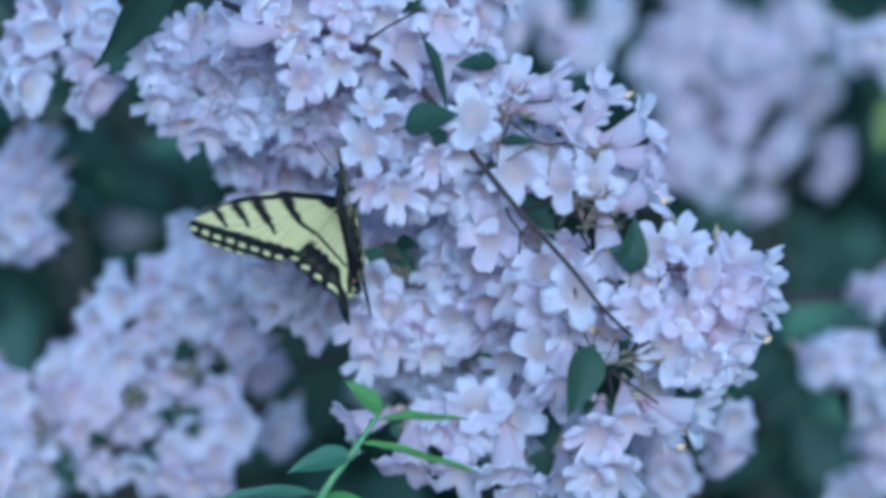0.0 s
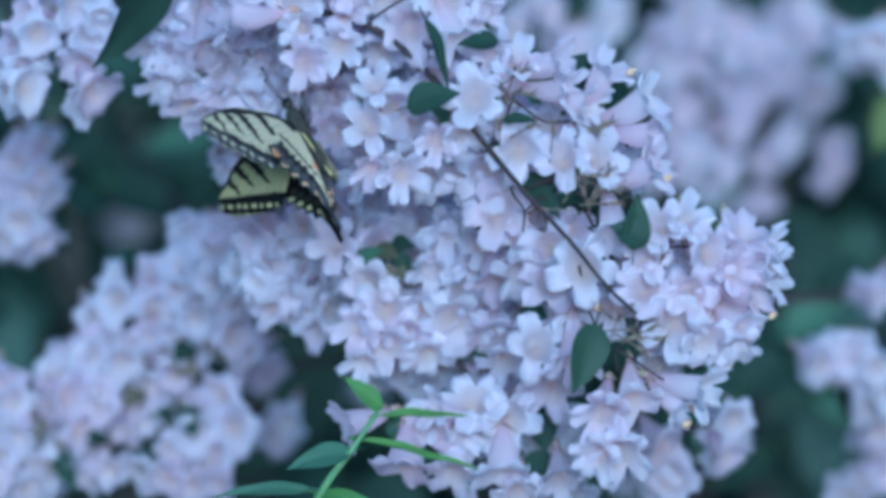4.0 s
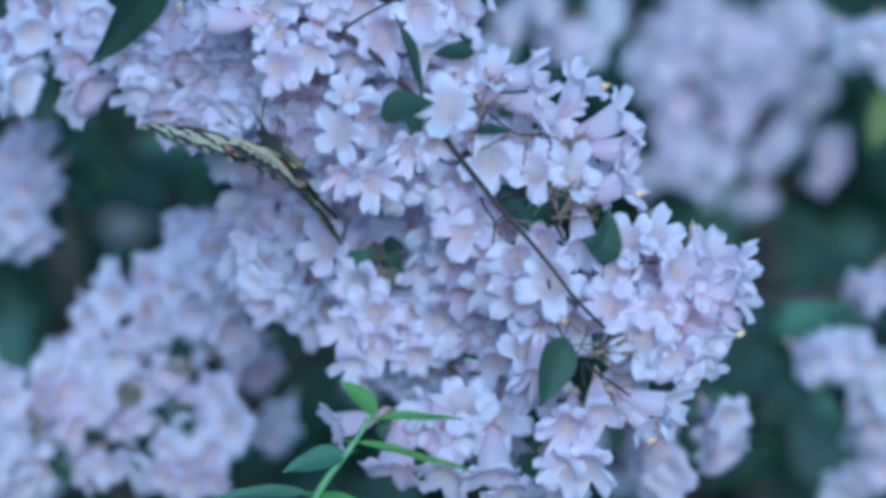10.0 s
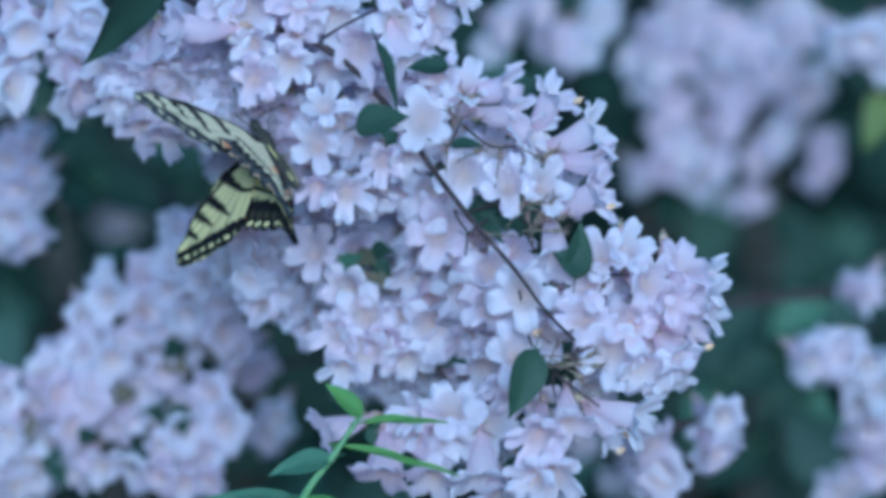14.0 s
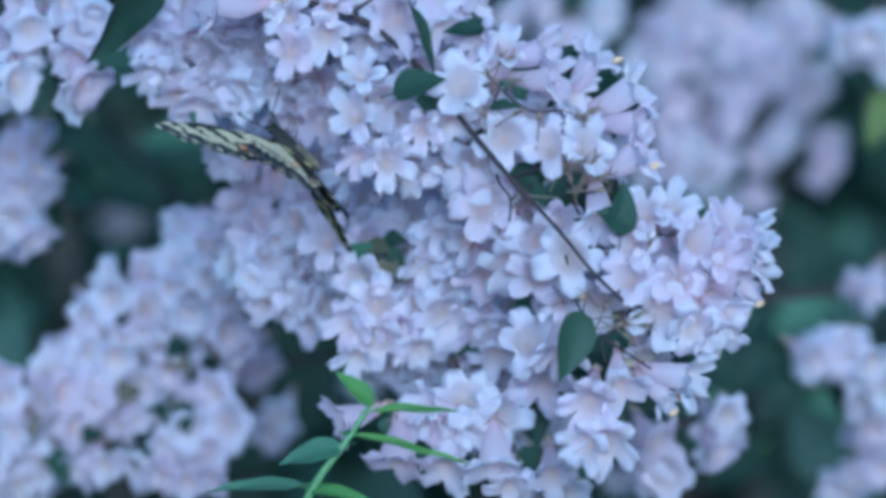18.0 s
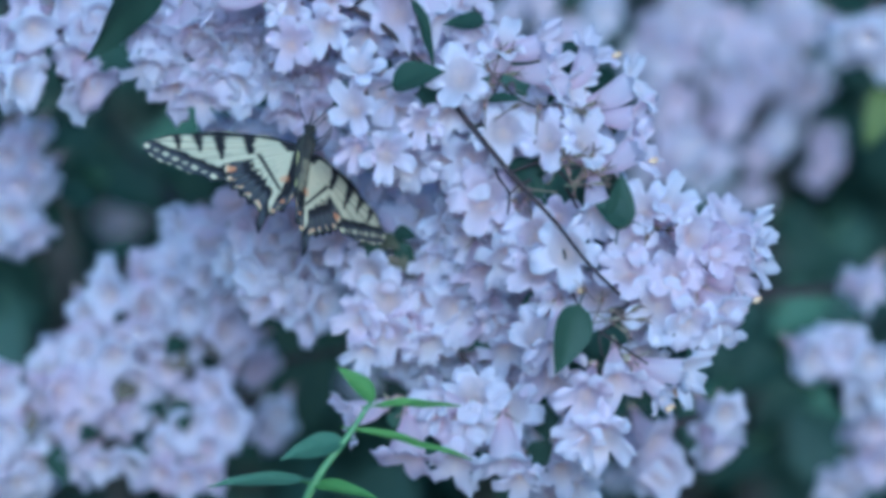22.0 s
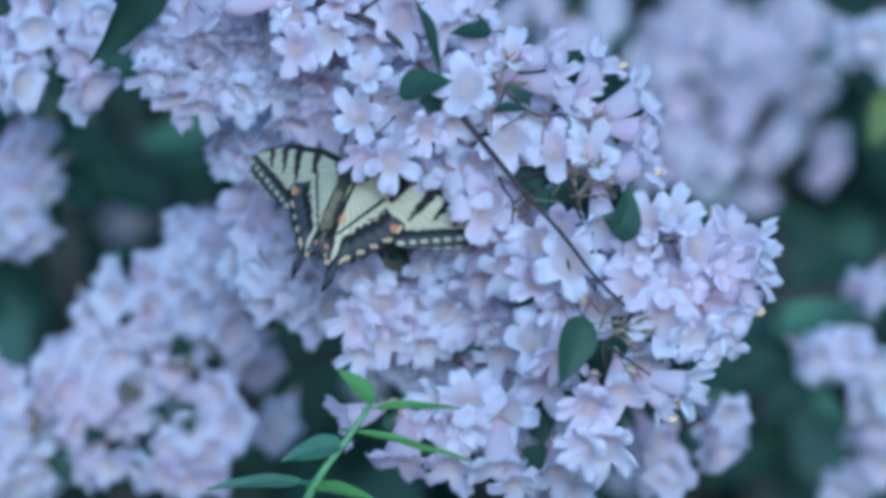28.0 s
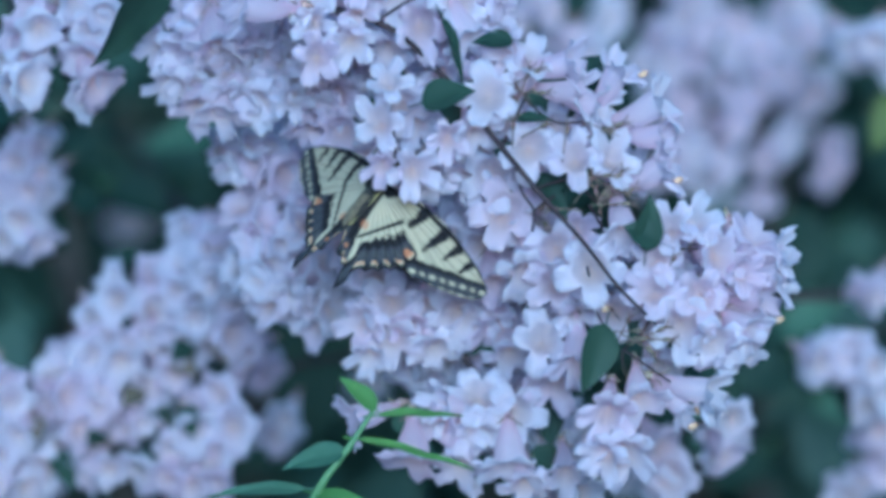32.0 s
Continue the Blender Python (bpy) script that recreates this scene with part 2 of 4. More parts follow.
def withered_tip(seed):
    """A shrivelled lobe hanging from an old bell."""
    rng = random.Random(seed)
    bm = bmesh.new()
    bmesh.ops.create_icosphere(bm, subdivisions=2, radius=0.0011)
    for v in bm.verts:
        v.co = Vector((v.co.x * 0.9, v.co.y * 0.6, v.co.z * 1.5)) * (1 + 0.35 * noise.noise(v.co * 900 + Vector((seed, 0, 0))))
    return mesh_of("withered_lobe", bm, WITHERED)


FINE = [corolla(k, open_=o, curl=c) for k, (o, c) in enumerate([(1.0, 1.0), (1.05, 1.3), (0.92, 0.7), (1.08, 1.0), (0.82, 0.5), (1.0, 1.5), (0.72, 0.4), (0.6, 0.2), (0.95, 1.8), (0.78, 1.0), (1.08, 0.6), (0.7, 0.8), (1.0, 1.2), (0.86, 1.6)])]
SOFT = [corolla(40 + k, 30, 4, 4, o, c) for k, (o, c) in enumerate([(1.0, 1.0), (1.04, 1.2), (0.9, 0.6), (0.78, 0.3), (1.0, 1.6)])]
CALYX = [calyx(k) for k in range(5)]
SPENT = [calyx(10 + k, 0.010) for k in range(4)]
for me in SPENT:
    me.materials[0] = RED_STALK
WITHER = [withered_tip(k) for k in range(2)]


def facing(az, el, roll=0):
    """Turns a bell's mouth: az 0 looks at the lens, 90 to the right; el lifts it."""
    a, e = radians(az), radians(el)
    f = Vector((math.sin(a) * math.cos(e), -math.cos(a) * math.cos(e), math.sin(e)))
    up = Vector((0, 0, 1))
    if abs(f.z) > 0.95:
        up = Vector((0, 1, 0)) if f.z > 0 else Vector((0, -1, 0))
    x = up.cross(f).normalized()
    y = f.cross(x)
    m = Matrix((x, y, f)).transposed().to_4x4()
    return m @ pose(0, 0, 0, 0, 0, roll)


DICE = random.Random(11)


def flower(parent, place, az, el, size=1.0, roll=None, fine=True, shape=None, old=False):
    """One bell with its calyx; place is where its mouth lies."""
    r = DICE
    pool = FINE if fine else SOFT
    me = pool[shape] if shape is not None else r.choice(pool)
    turn = facing(az, el, r.uniform(-25, 25) if roll is None else roll)
    m = Matrix.Translation(place - parent.location) @ turn @ Matrix.Diagonal((size * r.uniform(0.86, 1.08), size * r.uniform(0.9, 1.1), size, 1))
    bell = part("flower", me, parent, m)
    part("calyx", r.choice(CALYX), bell)
    if old:
        part("withered_lobe", WITHER[0], bell, pose(0.0015, 0.003, 0.002, 30, 20, 0))
    return bell


def leaf_mesh(length, width, mat, seed=0, droop=0.15, fold=0.25, petiole=0.004, rows=12, cols=6):
    """A pointed oval leaf along +Y with a folded midrib, veins pressed in and a short stalk."""
    rng = random.Random(seed)
    bm = bmesh.new()
    grid = []
    for j in range(rows + 1):
        t = j / rows
        w = width * 0.5 * (math.sin(math.pi * t ** 0.75) ** 0.8) * (1 - 0.35 * t) * 1.12 + 0.00005
        if t > 0.8:
            w *= 1 - 0.35 * (t - 0.8) / 0.2
        row = []
        for i in range(cols + 1):
            s = 2 * i / cols - 1
            vein = 0.02 * length * math.cos(14 * t - abs(s) * 5) * abs(s) * 0.35
            row.append(bm.verts.new((s * w, length * t, -droop * length * t * t + fold * w * abs(s) + vein + 0.01 * length * math.sin(7 * t + 3 * s + seed))))
        grid.append(row)
    for a, b in zip(grid, grid[1:]):
        for i in range(cols):
            bm.faces.new((a[i], a[i + 1], b[i + 1], b[i]))
    tube(bm, [Vector((0, -petiole, 0.0)), Vector((0, 0, 0)), Vector((0, length * 0.5, -droop * length * 0.25 - 0.0002)), Vector((0, length * 0.95, -droop * length * 0.9 - 0.0002))],
         [length * 0.012, length * 0.012, length * 0.008, length * 0.003], 5)
    return mesh_of("leaf", bm, mat)


def lay_leaf(parent, base, tip, width, mat, facing_way=(0, -1, 0.4), label="", seed=0, droop=0.12, fold=0.25):
    """A leaf from base to tip, its upper face towards facing_way."""
    way = tip - base
    length = way.length
    y = way.normalized()
    z = Vector(facing_way)
    z = (z - y * z.dot(y)).normalized()
    x = y.cross(z)
    m = Matrix((x, y, z)).transposed().to_4x4()
    me = leaf_mesh(length, width, mat, seed, droop, fold)
    return part("leaf", me, parent, Matrix.Translation(base - parent.location) @ m, label)


# ---- ground and the body of the shrub ----
def ground_sheet():
    bm = bmesh.new()
    n, span = 60, 400.0
    grid = []
    for j in range(n + 1):
        row = []
        for i in range(n + 1):
            u, v = 2 * i / n - 1, 2 * j / n - 1
            x, y = span * u * abs(u) ** 2, span * v * abs(v) ** 2
            row.append(bm.verts.new((x, y, 0.03 * noise.noise(Vector((x * 0.7, y * 0.7, 0))))))
        grid.append(row)
    for a, b in zip(grid, grid[1:]):
        for i in range(n):
            bm.faces.new((a[i], a[i + 1], b[i + 1], b[i]))
    ob = new("ground", mesh_of("ground", bm, SOIL))
    tagged(ob, "dark grassy garden soil under the shrub", "ground", kind="structure")


ground_sheet()


def leaf_cloud(name, mat, label, count, seed, low, high, length, keep=None, lit=0.5):
    """Very many leaves, each of six faces, strewn in a box of the plan."""
    rng = random.Random(seed)
    verts, faces = [], []
    while len(faces) < count * 6:
        p = Vector([rng.uniform(a, b) for a, b in zip(low, high)])
        if keep and not keep(p, rng):
            continue
        y = Vector((rng.gauss(0, 1), rng.gauss(0, 0.7), rng.gauss(-0.5, 0.7))).normalized()
        z = Vector((rng.gauss(0, 0.6), -rng.uniform(0, 1.2), rng.uniform(0.1, 1.2)))
        z = (z - y * z.dot(y)).normalized()
        x = y.cross(z)
        ln = length * rng.uniform(0.6, 1.25)
        b = len(verts)
        for t, w in ((0, 0.02), (0.33, 0.26), (0.68, 0.2)):
            for s in (-1, 0, 1):
                verts.append(p + y * ln * t + x * ln * w * s + z * ln * (0.07 * abs(s) - 0.14 * t * t))
        verts.append(p + y * ln - z * ln * 0.14)
        for r in (0, 3):
            faces += [(b + r, b + r + 1, b + r + 4, b + r + 3), (b + r + 1, b + r + 2, b + r + 5, b + r + 4)]
        faces += [(b + 6, b + 7, b + 9), (b + 7, b + 8, b + 9)]
    me = bpy.data.meshes.new(name)
    me.from_pydata(verts, [], faces)
    me.materials.append(mat)
    me.polygons.foreach_set("use_smooth", [True] * len(me.polygons))
    return tagged(new(name, me), label, "foliage", kind="stuff")


def hollow(p, rng):
    """Leaves thin out in pockets and towards the rounded outside."""
    if (p.x / 0.95) ** 2 + ((p.y - 2.4) / 0.55) ** 2 + ((p.z - 1.5) / 1.15) ** 2 > 1 + 0.3 * noise.noise(p * 4):
        return False
    return noise.noise(p * 3.1) > -0.12 or rng.random() < 0.15


def billow(p, rng):
    """The hedge swells and ends in an uneven top."""
    return p.z < 2.3 + 0.4 * noise.noise(Vector((p.x * 3, p.y * 3, 0))) and p.y > 3.05 + 0.18 * noise.noise(p * 2.5)


leaf_cloud("shrub_foliage", LEAF_FAR, "dense dark green leaves in the depth of the shrub", 9000, 3,
           (-0.9, 2.05, 0.55), (0.9, 2.9, 2.6), 0.055, hollow)
leaf_cloud("hedge_foliage", LEAF_FAR, "dark hedge of leaves behind the shrub", 20000, 4,
           (-1.3, 3.0, 0.2), (1.3, 3.7, 2.7), 0.085, billow)


def canes():
    shrub = thing("shrub", (0.0, 2.35, 0.0), "tall arching shrub with brown canes and dark leaves", "shrub")
    rng = random.Random(8)
    for k in range(14):
        a = rng.uniform(0, math.tau)
        foot = Vector((rng.uniform(-0.12, 0.12), rng.uniform(-0.1, 0.12), 0.0))
        out = Vector((math.cos(a) * rng.uniform(0.25, 0.7), abs(math.sin(a)) * 0.4 - 0.08, 0))
        pts = [foot, foot + out * 0.25 + Vector((0, 0, 0.8)), foot + out * 0.6 + Vector((0, 0, 1.5)), foot + out + Vector((0, 0, rng.uniform(1.9, 2.4)))]
        rod("cane", pts, 0.011, 0.003, CANE, shrub, "", 7, 5, 0.3)
    return shrub


canes()


# ---- flower sprays ----
def bells(parent, d, rows, fine=True, spread=0.004):
    """Bells at plan places: x, y, the way they look (az, el) and, if set, their size."""
    for x, y, az, el, *more in rows:
        flower(parent, at(x, y, d + DICE.uniform(-spread, spread)), az + DICE.uniform(-5, 5), el + DICE.uniform(-5, 5), *(more or [DICE.uniform(0.92, 1.06)]), fine=fine)


def heap(parent, d, blobs, fine=False, depth=0.035, dense=1.0, size=1.0, droop=-26, turn=0):
    """Rounded heads of bells, each facing outwards from the head's middle: x, y, radius."""
    for x, y, r in blobs:
        n = max(2, round(dense * 2.6 * (r / 42) ** 2))
        for k in range(n):
            # an even spread over the near half of a ball
            t = (k + 0.5) / n
            rad = math.sqrt(t) * DICE.uniform(0.85, 1.12)
            a = k * 2.39996 + DICE.uniform(-0.8, 0.8)
            px, py = rad * math.cos(a), rad * math.sin(a)
            hang = 34 if fine and DICE.random() < 0.36 else 0
            wide, low = (60, -68) if fine else (44, -42)
            front = -depth * math.sqrt(max(0.0, 1 - 0.9 * t)) + DICE.uniform(-0.006, 0.006)
            flower(parent, at(x + r * 0.86 * px, y + r * 0.86 * py, d + front + depth * 0.5), min(wide, max(-wide, 48 * px + turn + DICE.gauss(0, 34))), min(25, max(low, -34 * py + droop - hang + DICE.gauss(0, 22))), size * DICE.uniform(0.85, 1.1), fine=fine)


def stem(parent, points, r0, r1, mat=BARK, name="stem", label="", knots=0.25):
    rod(name, [at(*p) - parent.location for p in points], r0, r1, mat, parent, label, 8, 6, knots)


def stalklet(parent, points, r=0.00045, mat=BARK):
    rod("twig", [at(*p) - parent.location for p in points], r, r * 0.7, mat, parent, "", 6, 4)


# the sharp spray, which sways
C0 = (954, 354, 0.0)
main = thing("flowering_branch", at(*C0), "arching twig crowded with pale pink bell flowers, in sharp view", "branch", "flower sprays")
stem(main, [(-300, -900, 0.55), (0, -420, 0.30), (250, -100, 0.10), (430, 20, 0.03), (640, 78, 0.004), (760, 175, 0.004), (856, 296, -0.012), (925, 380, -0.016), (1008, 472, -0.016), (1066, 545, -0.016), (1136, 612, -0.012)], 0.0015, 0.00042, BARK)
stalklet(main, [(890, 335, 0.0), (900, 380, -0.002), (920, 410, -0.003), (918, 450, -0.003)])
stalklet(main, [(958, 385, 0.0), (935, 400, -0.002), (920, 415, -0.003)])
stalklet(main, [(1008, 470, 0.0), (1022, 540, -0.002), (1030, 580, -0.003), (1044, 612, -0.004)])
stalklet(main, [(1020, 400, 0.004), (1046, 450, -0.002), (1050, 500, -0.002), (1060, 540, 0.0)])
stalklet(main, [(1085, 482, 0.0), (1160, 478, -0.004), (1240, 480, -0.002), (1300, 500, 0.0)])
stalklet(main, [(1128, 606, 0.004), (1105, 640, 0.0), (1080, 660, -0.002), (1085, 700, 0.0)])
stalklet(main, [(1080, 655, -0.002), (1130, 690, -0.004), (1165, 714, -0.006)])
stalklet(main, [(925, 372, 0.0), (985, 355, -0.004), (1030, 370, -0.006), (1070, 352, -0.004)])
stalklet(main, [(1000, 360, -0.004), (1030, 395, -0.006), (1070, 402, -0.006)])
stalklet(main, [(862, 302, 0.0), (900, 220, -0.002), (905, 180, 0.0), (875, 160, 0.0)])
stalklet(main, [(905, 215, 0.0), (960, 255, 0.0), (1030, 250, 0.0), (1062, 262, 0.0)])
stalklet(main, [(640, 78, 0.0), (700, 40, -0.003), (760, 10, 0.0)])

bells(main, 0.0, [  # the crest
    (470, 10, -5, 5), (525, 20, 0, -15, 1.15), (528, 82, -5, -16, 1.05), (535, 142, 0, -16, 1.05), (605, 60, 3, -16), (597, 114, 0, -20, 1.05),
    (720, 84, 2, -24, 1.16), (676, 34, 2, -42, 1.1), (786, 42, 12, -6), (848, 60, 42, -34, 1.05), (862, 8, 55, -8, 1.1), (640, -10, 0, -10), (570, -20, 0, 0),
    (760, -30, 10, 10), (700, -30, 0, 10), (480, -40, -20, 10), (840, -30, 30, 10), (905, -20, 60, -12), (612, 10, 5, -10)])
bells(main, -0.008, [  # open faces along the twig
    (660, 188, 0, 24, 1.02), (645, 256, -4, 8, 1.1), (838, 208, 3, 12, 1.08), (908, 142, 12, 48, 1.05), (768, 284, 4, -20, 1.08), (706, 342, 0, -16, 1.1),
    (912, 302, 0, -6, 1.12), (1056, 320, 14, 14, 1.1), (990, 318, -6, 12, 1.02), (1022, 514, 2, -6, 1.1), (820, 275, 20, -46), (650, 335, -12, -30)])
for x, y, az, el, big, kind in (  # bells in profile towards the tip
        (980, 150, 68, 6, 1.25, 11), (998, 198, 62, -8, 1.2, 6), (1034, 226, 58, -16, 1.1, 11), (1066, 164, 50, 50, 1.15, 11), (1138, 218, 68, 18, 1.25, 6), (1146, 279, 66, -6, 1.05, 11),
        (1146, 334, 64, 22, 1.22, 11), (1080, 446, 14, -58, 1.2, 6), (868, 130, -40, 10, 0.9, 2), (1356, 480, 66, 6, 1.15, 11), (1356, 522, 66, -4, 1.2, 6), (1326, 564, 58, -8, 1.12, 11),
        (1232, 730, 66, -14, 1.28, 11), (805, 104, 42, -58, 1.2, 6), (402, 54, -70, -2, 1.3, 6)):
    flower(main, at(x, y, -0.006), az, el, big, DICE.uniform(-12, 12), shape=kind)
bells(main, -0.008, [  # the head at the tip
    (1206, 428, 14, 26, 1.05), (1162, 440, -8, 6, 1.05), (1250, 486, 32, -6, 1.05), (1312, 456, 40, 42, 1.05),
    (1216, 560, 2, -10, 1.1), (1272, 586, 16, -16, 1.12), (1184, 612, 0, -12, 1.18), (1240, 642, 16, -36, 1.08), (1290, 660, 30, -50, 1.08),
    (1290, 520, 30, -4), (1136, 496, -10, 8, 0.95), (1132, 552, -8, 2, 1.05), (1304, 622, 44, -30)])
bells(main, -0.004, [  # hanging below the tip
    (1058, 770, -8, -34, 1.28), (1114, 748, 12, -56, 1.02), (1086, 842, 6, -46, 1.22), (1046, 846, -28, -30, 1.05)])
flower(main, at(1190, 764, -0.002), 62, -42, 1.02, shape=7, old=True)
bells(main, 0.016, [  # behind the twig
    (872, 412, 0, -8, 1.1), (965, 478, 8, -20, 1.1), (962, 540, 0, -16, 1.1), (920, 516, -6, -68, 1.3), (1000, 676, -4, -62, 1.3), (800, 350, 0, -30), (852, 345, 4, -24, 1.1),
    (930, 350, 10, 0), (1010, 262, 40, 0), (960, 262, 0, -20), (1100, 330, 50, 6), (720, 250, 0, -30), (665, 126, -10, -58), (690, 225, 0, -30), (1180, 500, 10, -16),
    (1230, 530, 10, -10), (880, 250, 10, -24), (740, 350, 4, -40), (1190, 560, 6, -10), (905, 455, 0, -30), (1000, 590, 4, -24), (1005, 440, 0, -20), (1070, 585, 0, -20),
    (1150, 690, 20, -40), (760, 170, 0, -40), (840, 150, 10, -20)])
K0 = (420, 140, 0.055)
crest = thing("flowering_branch", at(*K0), "older twig heaped with pale pink bells, slightly out of focus", "branch", "flower sprays")
stem(crest, [(-250, -800, 0.6), (60, -380, 0.3), (240, -80, 0.12), (330, 60, 0.07), (430, 130, 0.065), (560, 190, 0.065)], 0.0016, 0.0006, BARK)
bells(crest, 0.055, [  # the softer side towards the old wood
    (255, 106, -46, -4, 1.05), (306, 116, -10, -14, 1.1), (356, 50, -10, -8, 1.05), (284, 186, -16, -58, 1.1), (330, 224, -10, -58, 1.1), (372, 236, 0, -58, 1.1), (425, 114, 0, -22, 1.05),
    (396, 168, 0, -20, 1.1), (466, 142, 0, -20, 1.05), (310, 166, 0, -36), (456, 200, 0, -24), (500, 210, 0, -20), (548, 196, 0, -20), (590, 205, 0, -24), (420, 20, 0, 0),
    (310, 60, -20, 0), (360, 110, 0, -14), (540, 250, 0, -30), (585, 265, 0, -30), (430, 215, 0, -40), (390, 205, 0, -50), (520, 175, 0, -20), (440, 70, 0, -20)], True)
heap(crest, 0.06, [(560, 60, 120), (420, 120, 100), (350, 120, 60), (560, 190, 90)], True, 0.02, 0.6)
heap(main, 0.06, [(690, 120, 90), (760, 60, 80)], True, 0.02, 0.55)
heap(main, 0.045, [(680, 310, 80), (830, 330, 80), (960, 330, 60), (930, 460, 70), (1010, 590, 60), (1120, 520, 60), (900, 520, 70), (960, 530, 60), (900, 250, 50), (780, 140, 60), (850, 440, 60)], True, 0.015, 0.6)
heap(main, 0.022, [(1220, 520, 80), (1280, 560, 60), (1180, 590, 60), (1270, 490, 50)], True, 0.012, 0.5, 1.0, -14, 46)
for x, y in ((1112, 168), (1176, 356), (1358, 602), (1205, 792), (1050, 585)):
    part("withered_lobe", WITHER[0], main, Matrix.Translation(at(x, y, -0.006) - main.location) @ pose(0, 0, 0, 20, 70, 30))
# spent calyces left on the twig after their bells have dropped
for x, y, az, el in ((1015, 362, 30, 40), (1040, 352, 60, 10), (1062, 372, 70, -20), (1075, 400, 80, 0), (960, 410, -60, 0),
                     (905, 175, 30, 60), (890, 200, -30, 30), (925, 205, 60, 0), (915, 170, 70, 30), (880, 270, 0, 60), (930, 265, 50, 20), (1062, 262, 70, 20), (1040, 268, 40, -20),
                     (1060, 590, -20, 20), (1105, 640, 70, 10), (1120, 655, 60, -30), (1140, 625, 70, 30),
                     (1030, 385, -20, 50), (1050, 390, 20, 30), (1066, 355, 50, 50), (1082, 378, 70, 20), (975, 275, 20, 70),
                     (1085, 610, 20, 40), (1098, 625, 50, 0), (1150, 640, 70, 0), (1130, 662, 40, -50), (1165, 500, 20, 40)):
    part("spent_calyx", DICE.choice(SPENT), main, Matrix.Translation(at(x, y, -0.013) - main.location) @ facing(az, el) @ pose(0, 0, 0.0145) @ Matrix.Diagonal((0.62, 0.62, 0.9, 1)))
lay_leaf(main, at(1048, 612, -0.012), at(1012, 738, -0.016), 0.0122, LEAF, (0.45, -1, 0.0), "dark green pointed oval leaf", 1)
lay_leaf(main, at(716, 226, -0.016), at(808, 196, -0.020), 0.0125, LEAF, (0, -1, 0.8), "", 2)
lay_leaf(main, at(750, 70, -0.014), at(803, 190, -0.016), 0.0065, LEAF, (0.9, -0.6, 0.4), "", 3)
lay_leaf(main, at(880, 112, -0.012), at(806, 112, -0.014), 0.0075, LEAF, (0, -1, 0.8), "", 4)
lay_leaf(main, at(1116, 486, -0.018), at(1128, 384, -0.020), 0.0095, LEAF, (0.5, -1, 0.2), "", 5)
lay_leaf(main, at(1136, 466, -0.019), at(1078, 438, -0.021), 0.0095, LEAF, (-0.2, -1, 0.5), "", 6)
lay_leaf(main, at(886, 252, -0.014), at(948, 248, -0.016), 0.0060, LEAF, (0, -0.6, 0.8), "", 7)
lay_leaf(main, at(925, 345, 0.004), at(985, 420, 0.0), 0.0095, LEAF, (0.5, -1, 0.2), "", 8)
lay_leaf(main, at(960, 372, 0.004), at(1000, 345, 0.004), 0.007, LEAF, (0, -1, 0.5), "", 9)
lay_leaf(main, at(1055, 500, 0.004), at(1075, 548, 0.0), 0.008, LEAF, (0.3, -1, 0.2), "", 10)
lay_leaf(main, at(1000, 190, 0.01), at(1040, 130, 0.012), 0.011, LEAF, (0, -1, 0.2), "", 11)
lay_leaf(main, at(1070, 270, 0.012), at(1130, 250, 0.012), 0.008, LEAF, (0, -1, 0.3), "", 12)
lay_leaf(main, at(1175, 660, 0.02), at(1240, 690, 0.03), 0.010, LEAF, (0, -1, 0.5), "", 13)
lay_leaf(main, at(860, 285, 0.002), at(872, 330, 0.0), 0.007, LEAF, (0.4, -1, 0.2), "", 14)

# the spray below and behind it
B0 = (760, 600, 0.05)
lower = thing("flowering_branch", at(*B0), "hanging twig of pale pink bells, a little out of focus", "branch", "flower sprays")
stem(lower, [(500, -300, 0.6), (620, 100, 0.3), (690, 380, 0.12), (720, 480, 0.08), (760, 560, 0.07), (850, 690, 0.06), (900, 800, 0.06), (930, 900, 0.06)], 0.0018, 0.0008, BARK)
bells(lower, 0.055, [
    (690, 545, 0, -14, 1.15), (725, 594, 5, -30, 1.1), (688, 610, -10, -40), (765, 628, 10, -50), (808, 566, 0, -34, 1.1), (824, 512, 0, -12, 1.15), (770, 480, -6, -40),
    (792, 440, 0, -24, 1.1), (800, 405, 0, -10, 1.1), (640, 580, -30, -20), (655, 505, -20, -10), (880, 590, 10, -60, 1.2), (845, 470, 0, -20), (870, 545, 4, -30), (750, 550, 0, -40),
    (840, 575, 10, -40), (900, 640, 0, -50), (600, 430, -10, 0), (650, 640, -10, -50)])
bells(lower, 0.02, [(958, 612, 5, 14, 1.12)])
bells(lower, 0.035, [
    (815, 765, 0, -14, 1.15), (846, 710, 4, 26, 1.15), (908, 742, 6, -10, 1.12), (778, 722, -50, 10), (808, 838, 0, -50, 1.1), (722, 826, -4, -68, 1.1), (900, 838, 6, -64, 1.25),
    (770, 760, -30, -20), (980, 690, 0, -40, 1.1), (625, 750, -65, -16, 1.05), (850, 770, 10, -30), (1000, 850, 10, -40), (930, 870, 6, -50)])
heap(lower, 0.09, [(700, 560, 80), (800, 480, 80), (880, 540, 70), (930, 520, 70), (660, 450, 60), (740, 620, 60), (820, 640, 60), (900, 700, 60), (840, 730, 60), (950, 780, 50), (1010, 880, 70), (720, 390, 70), (800, 400, 70), (990, 740, 40)], False, 0.03, 0.7, 1.0, -16)
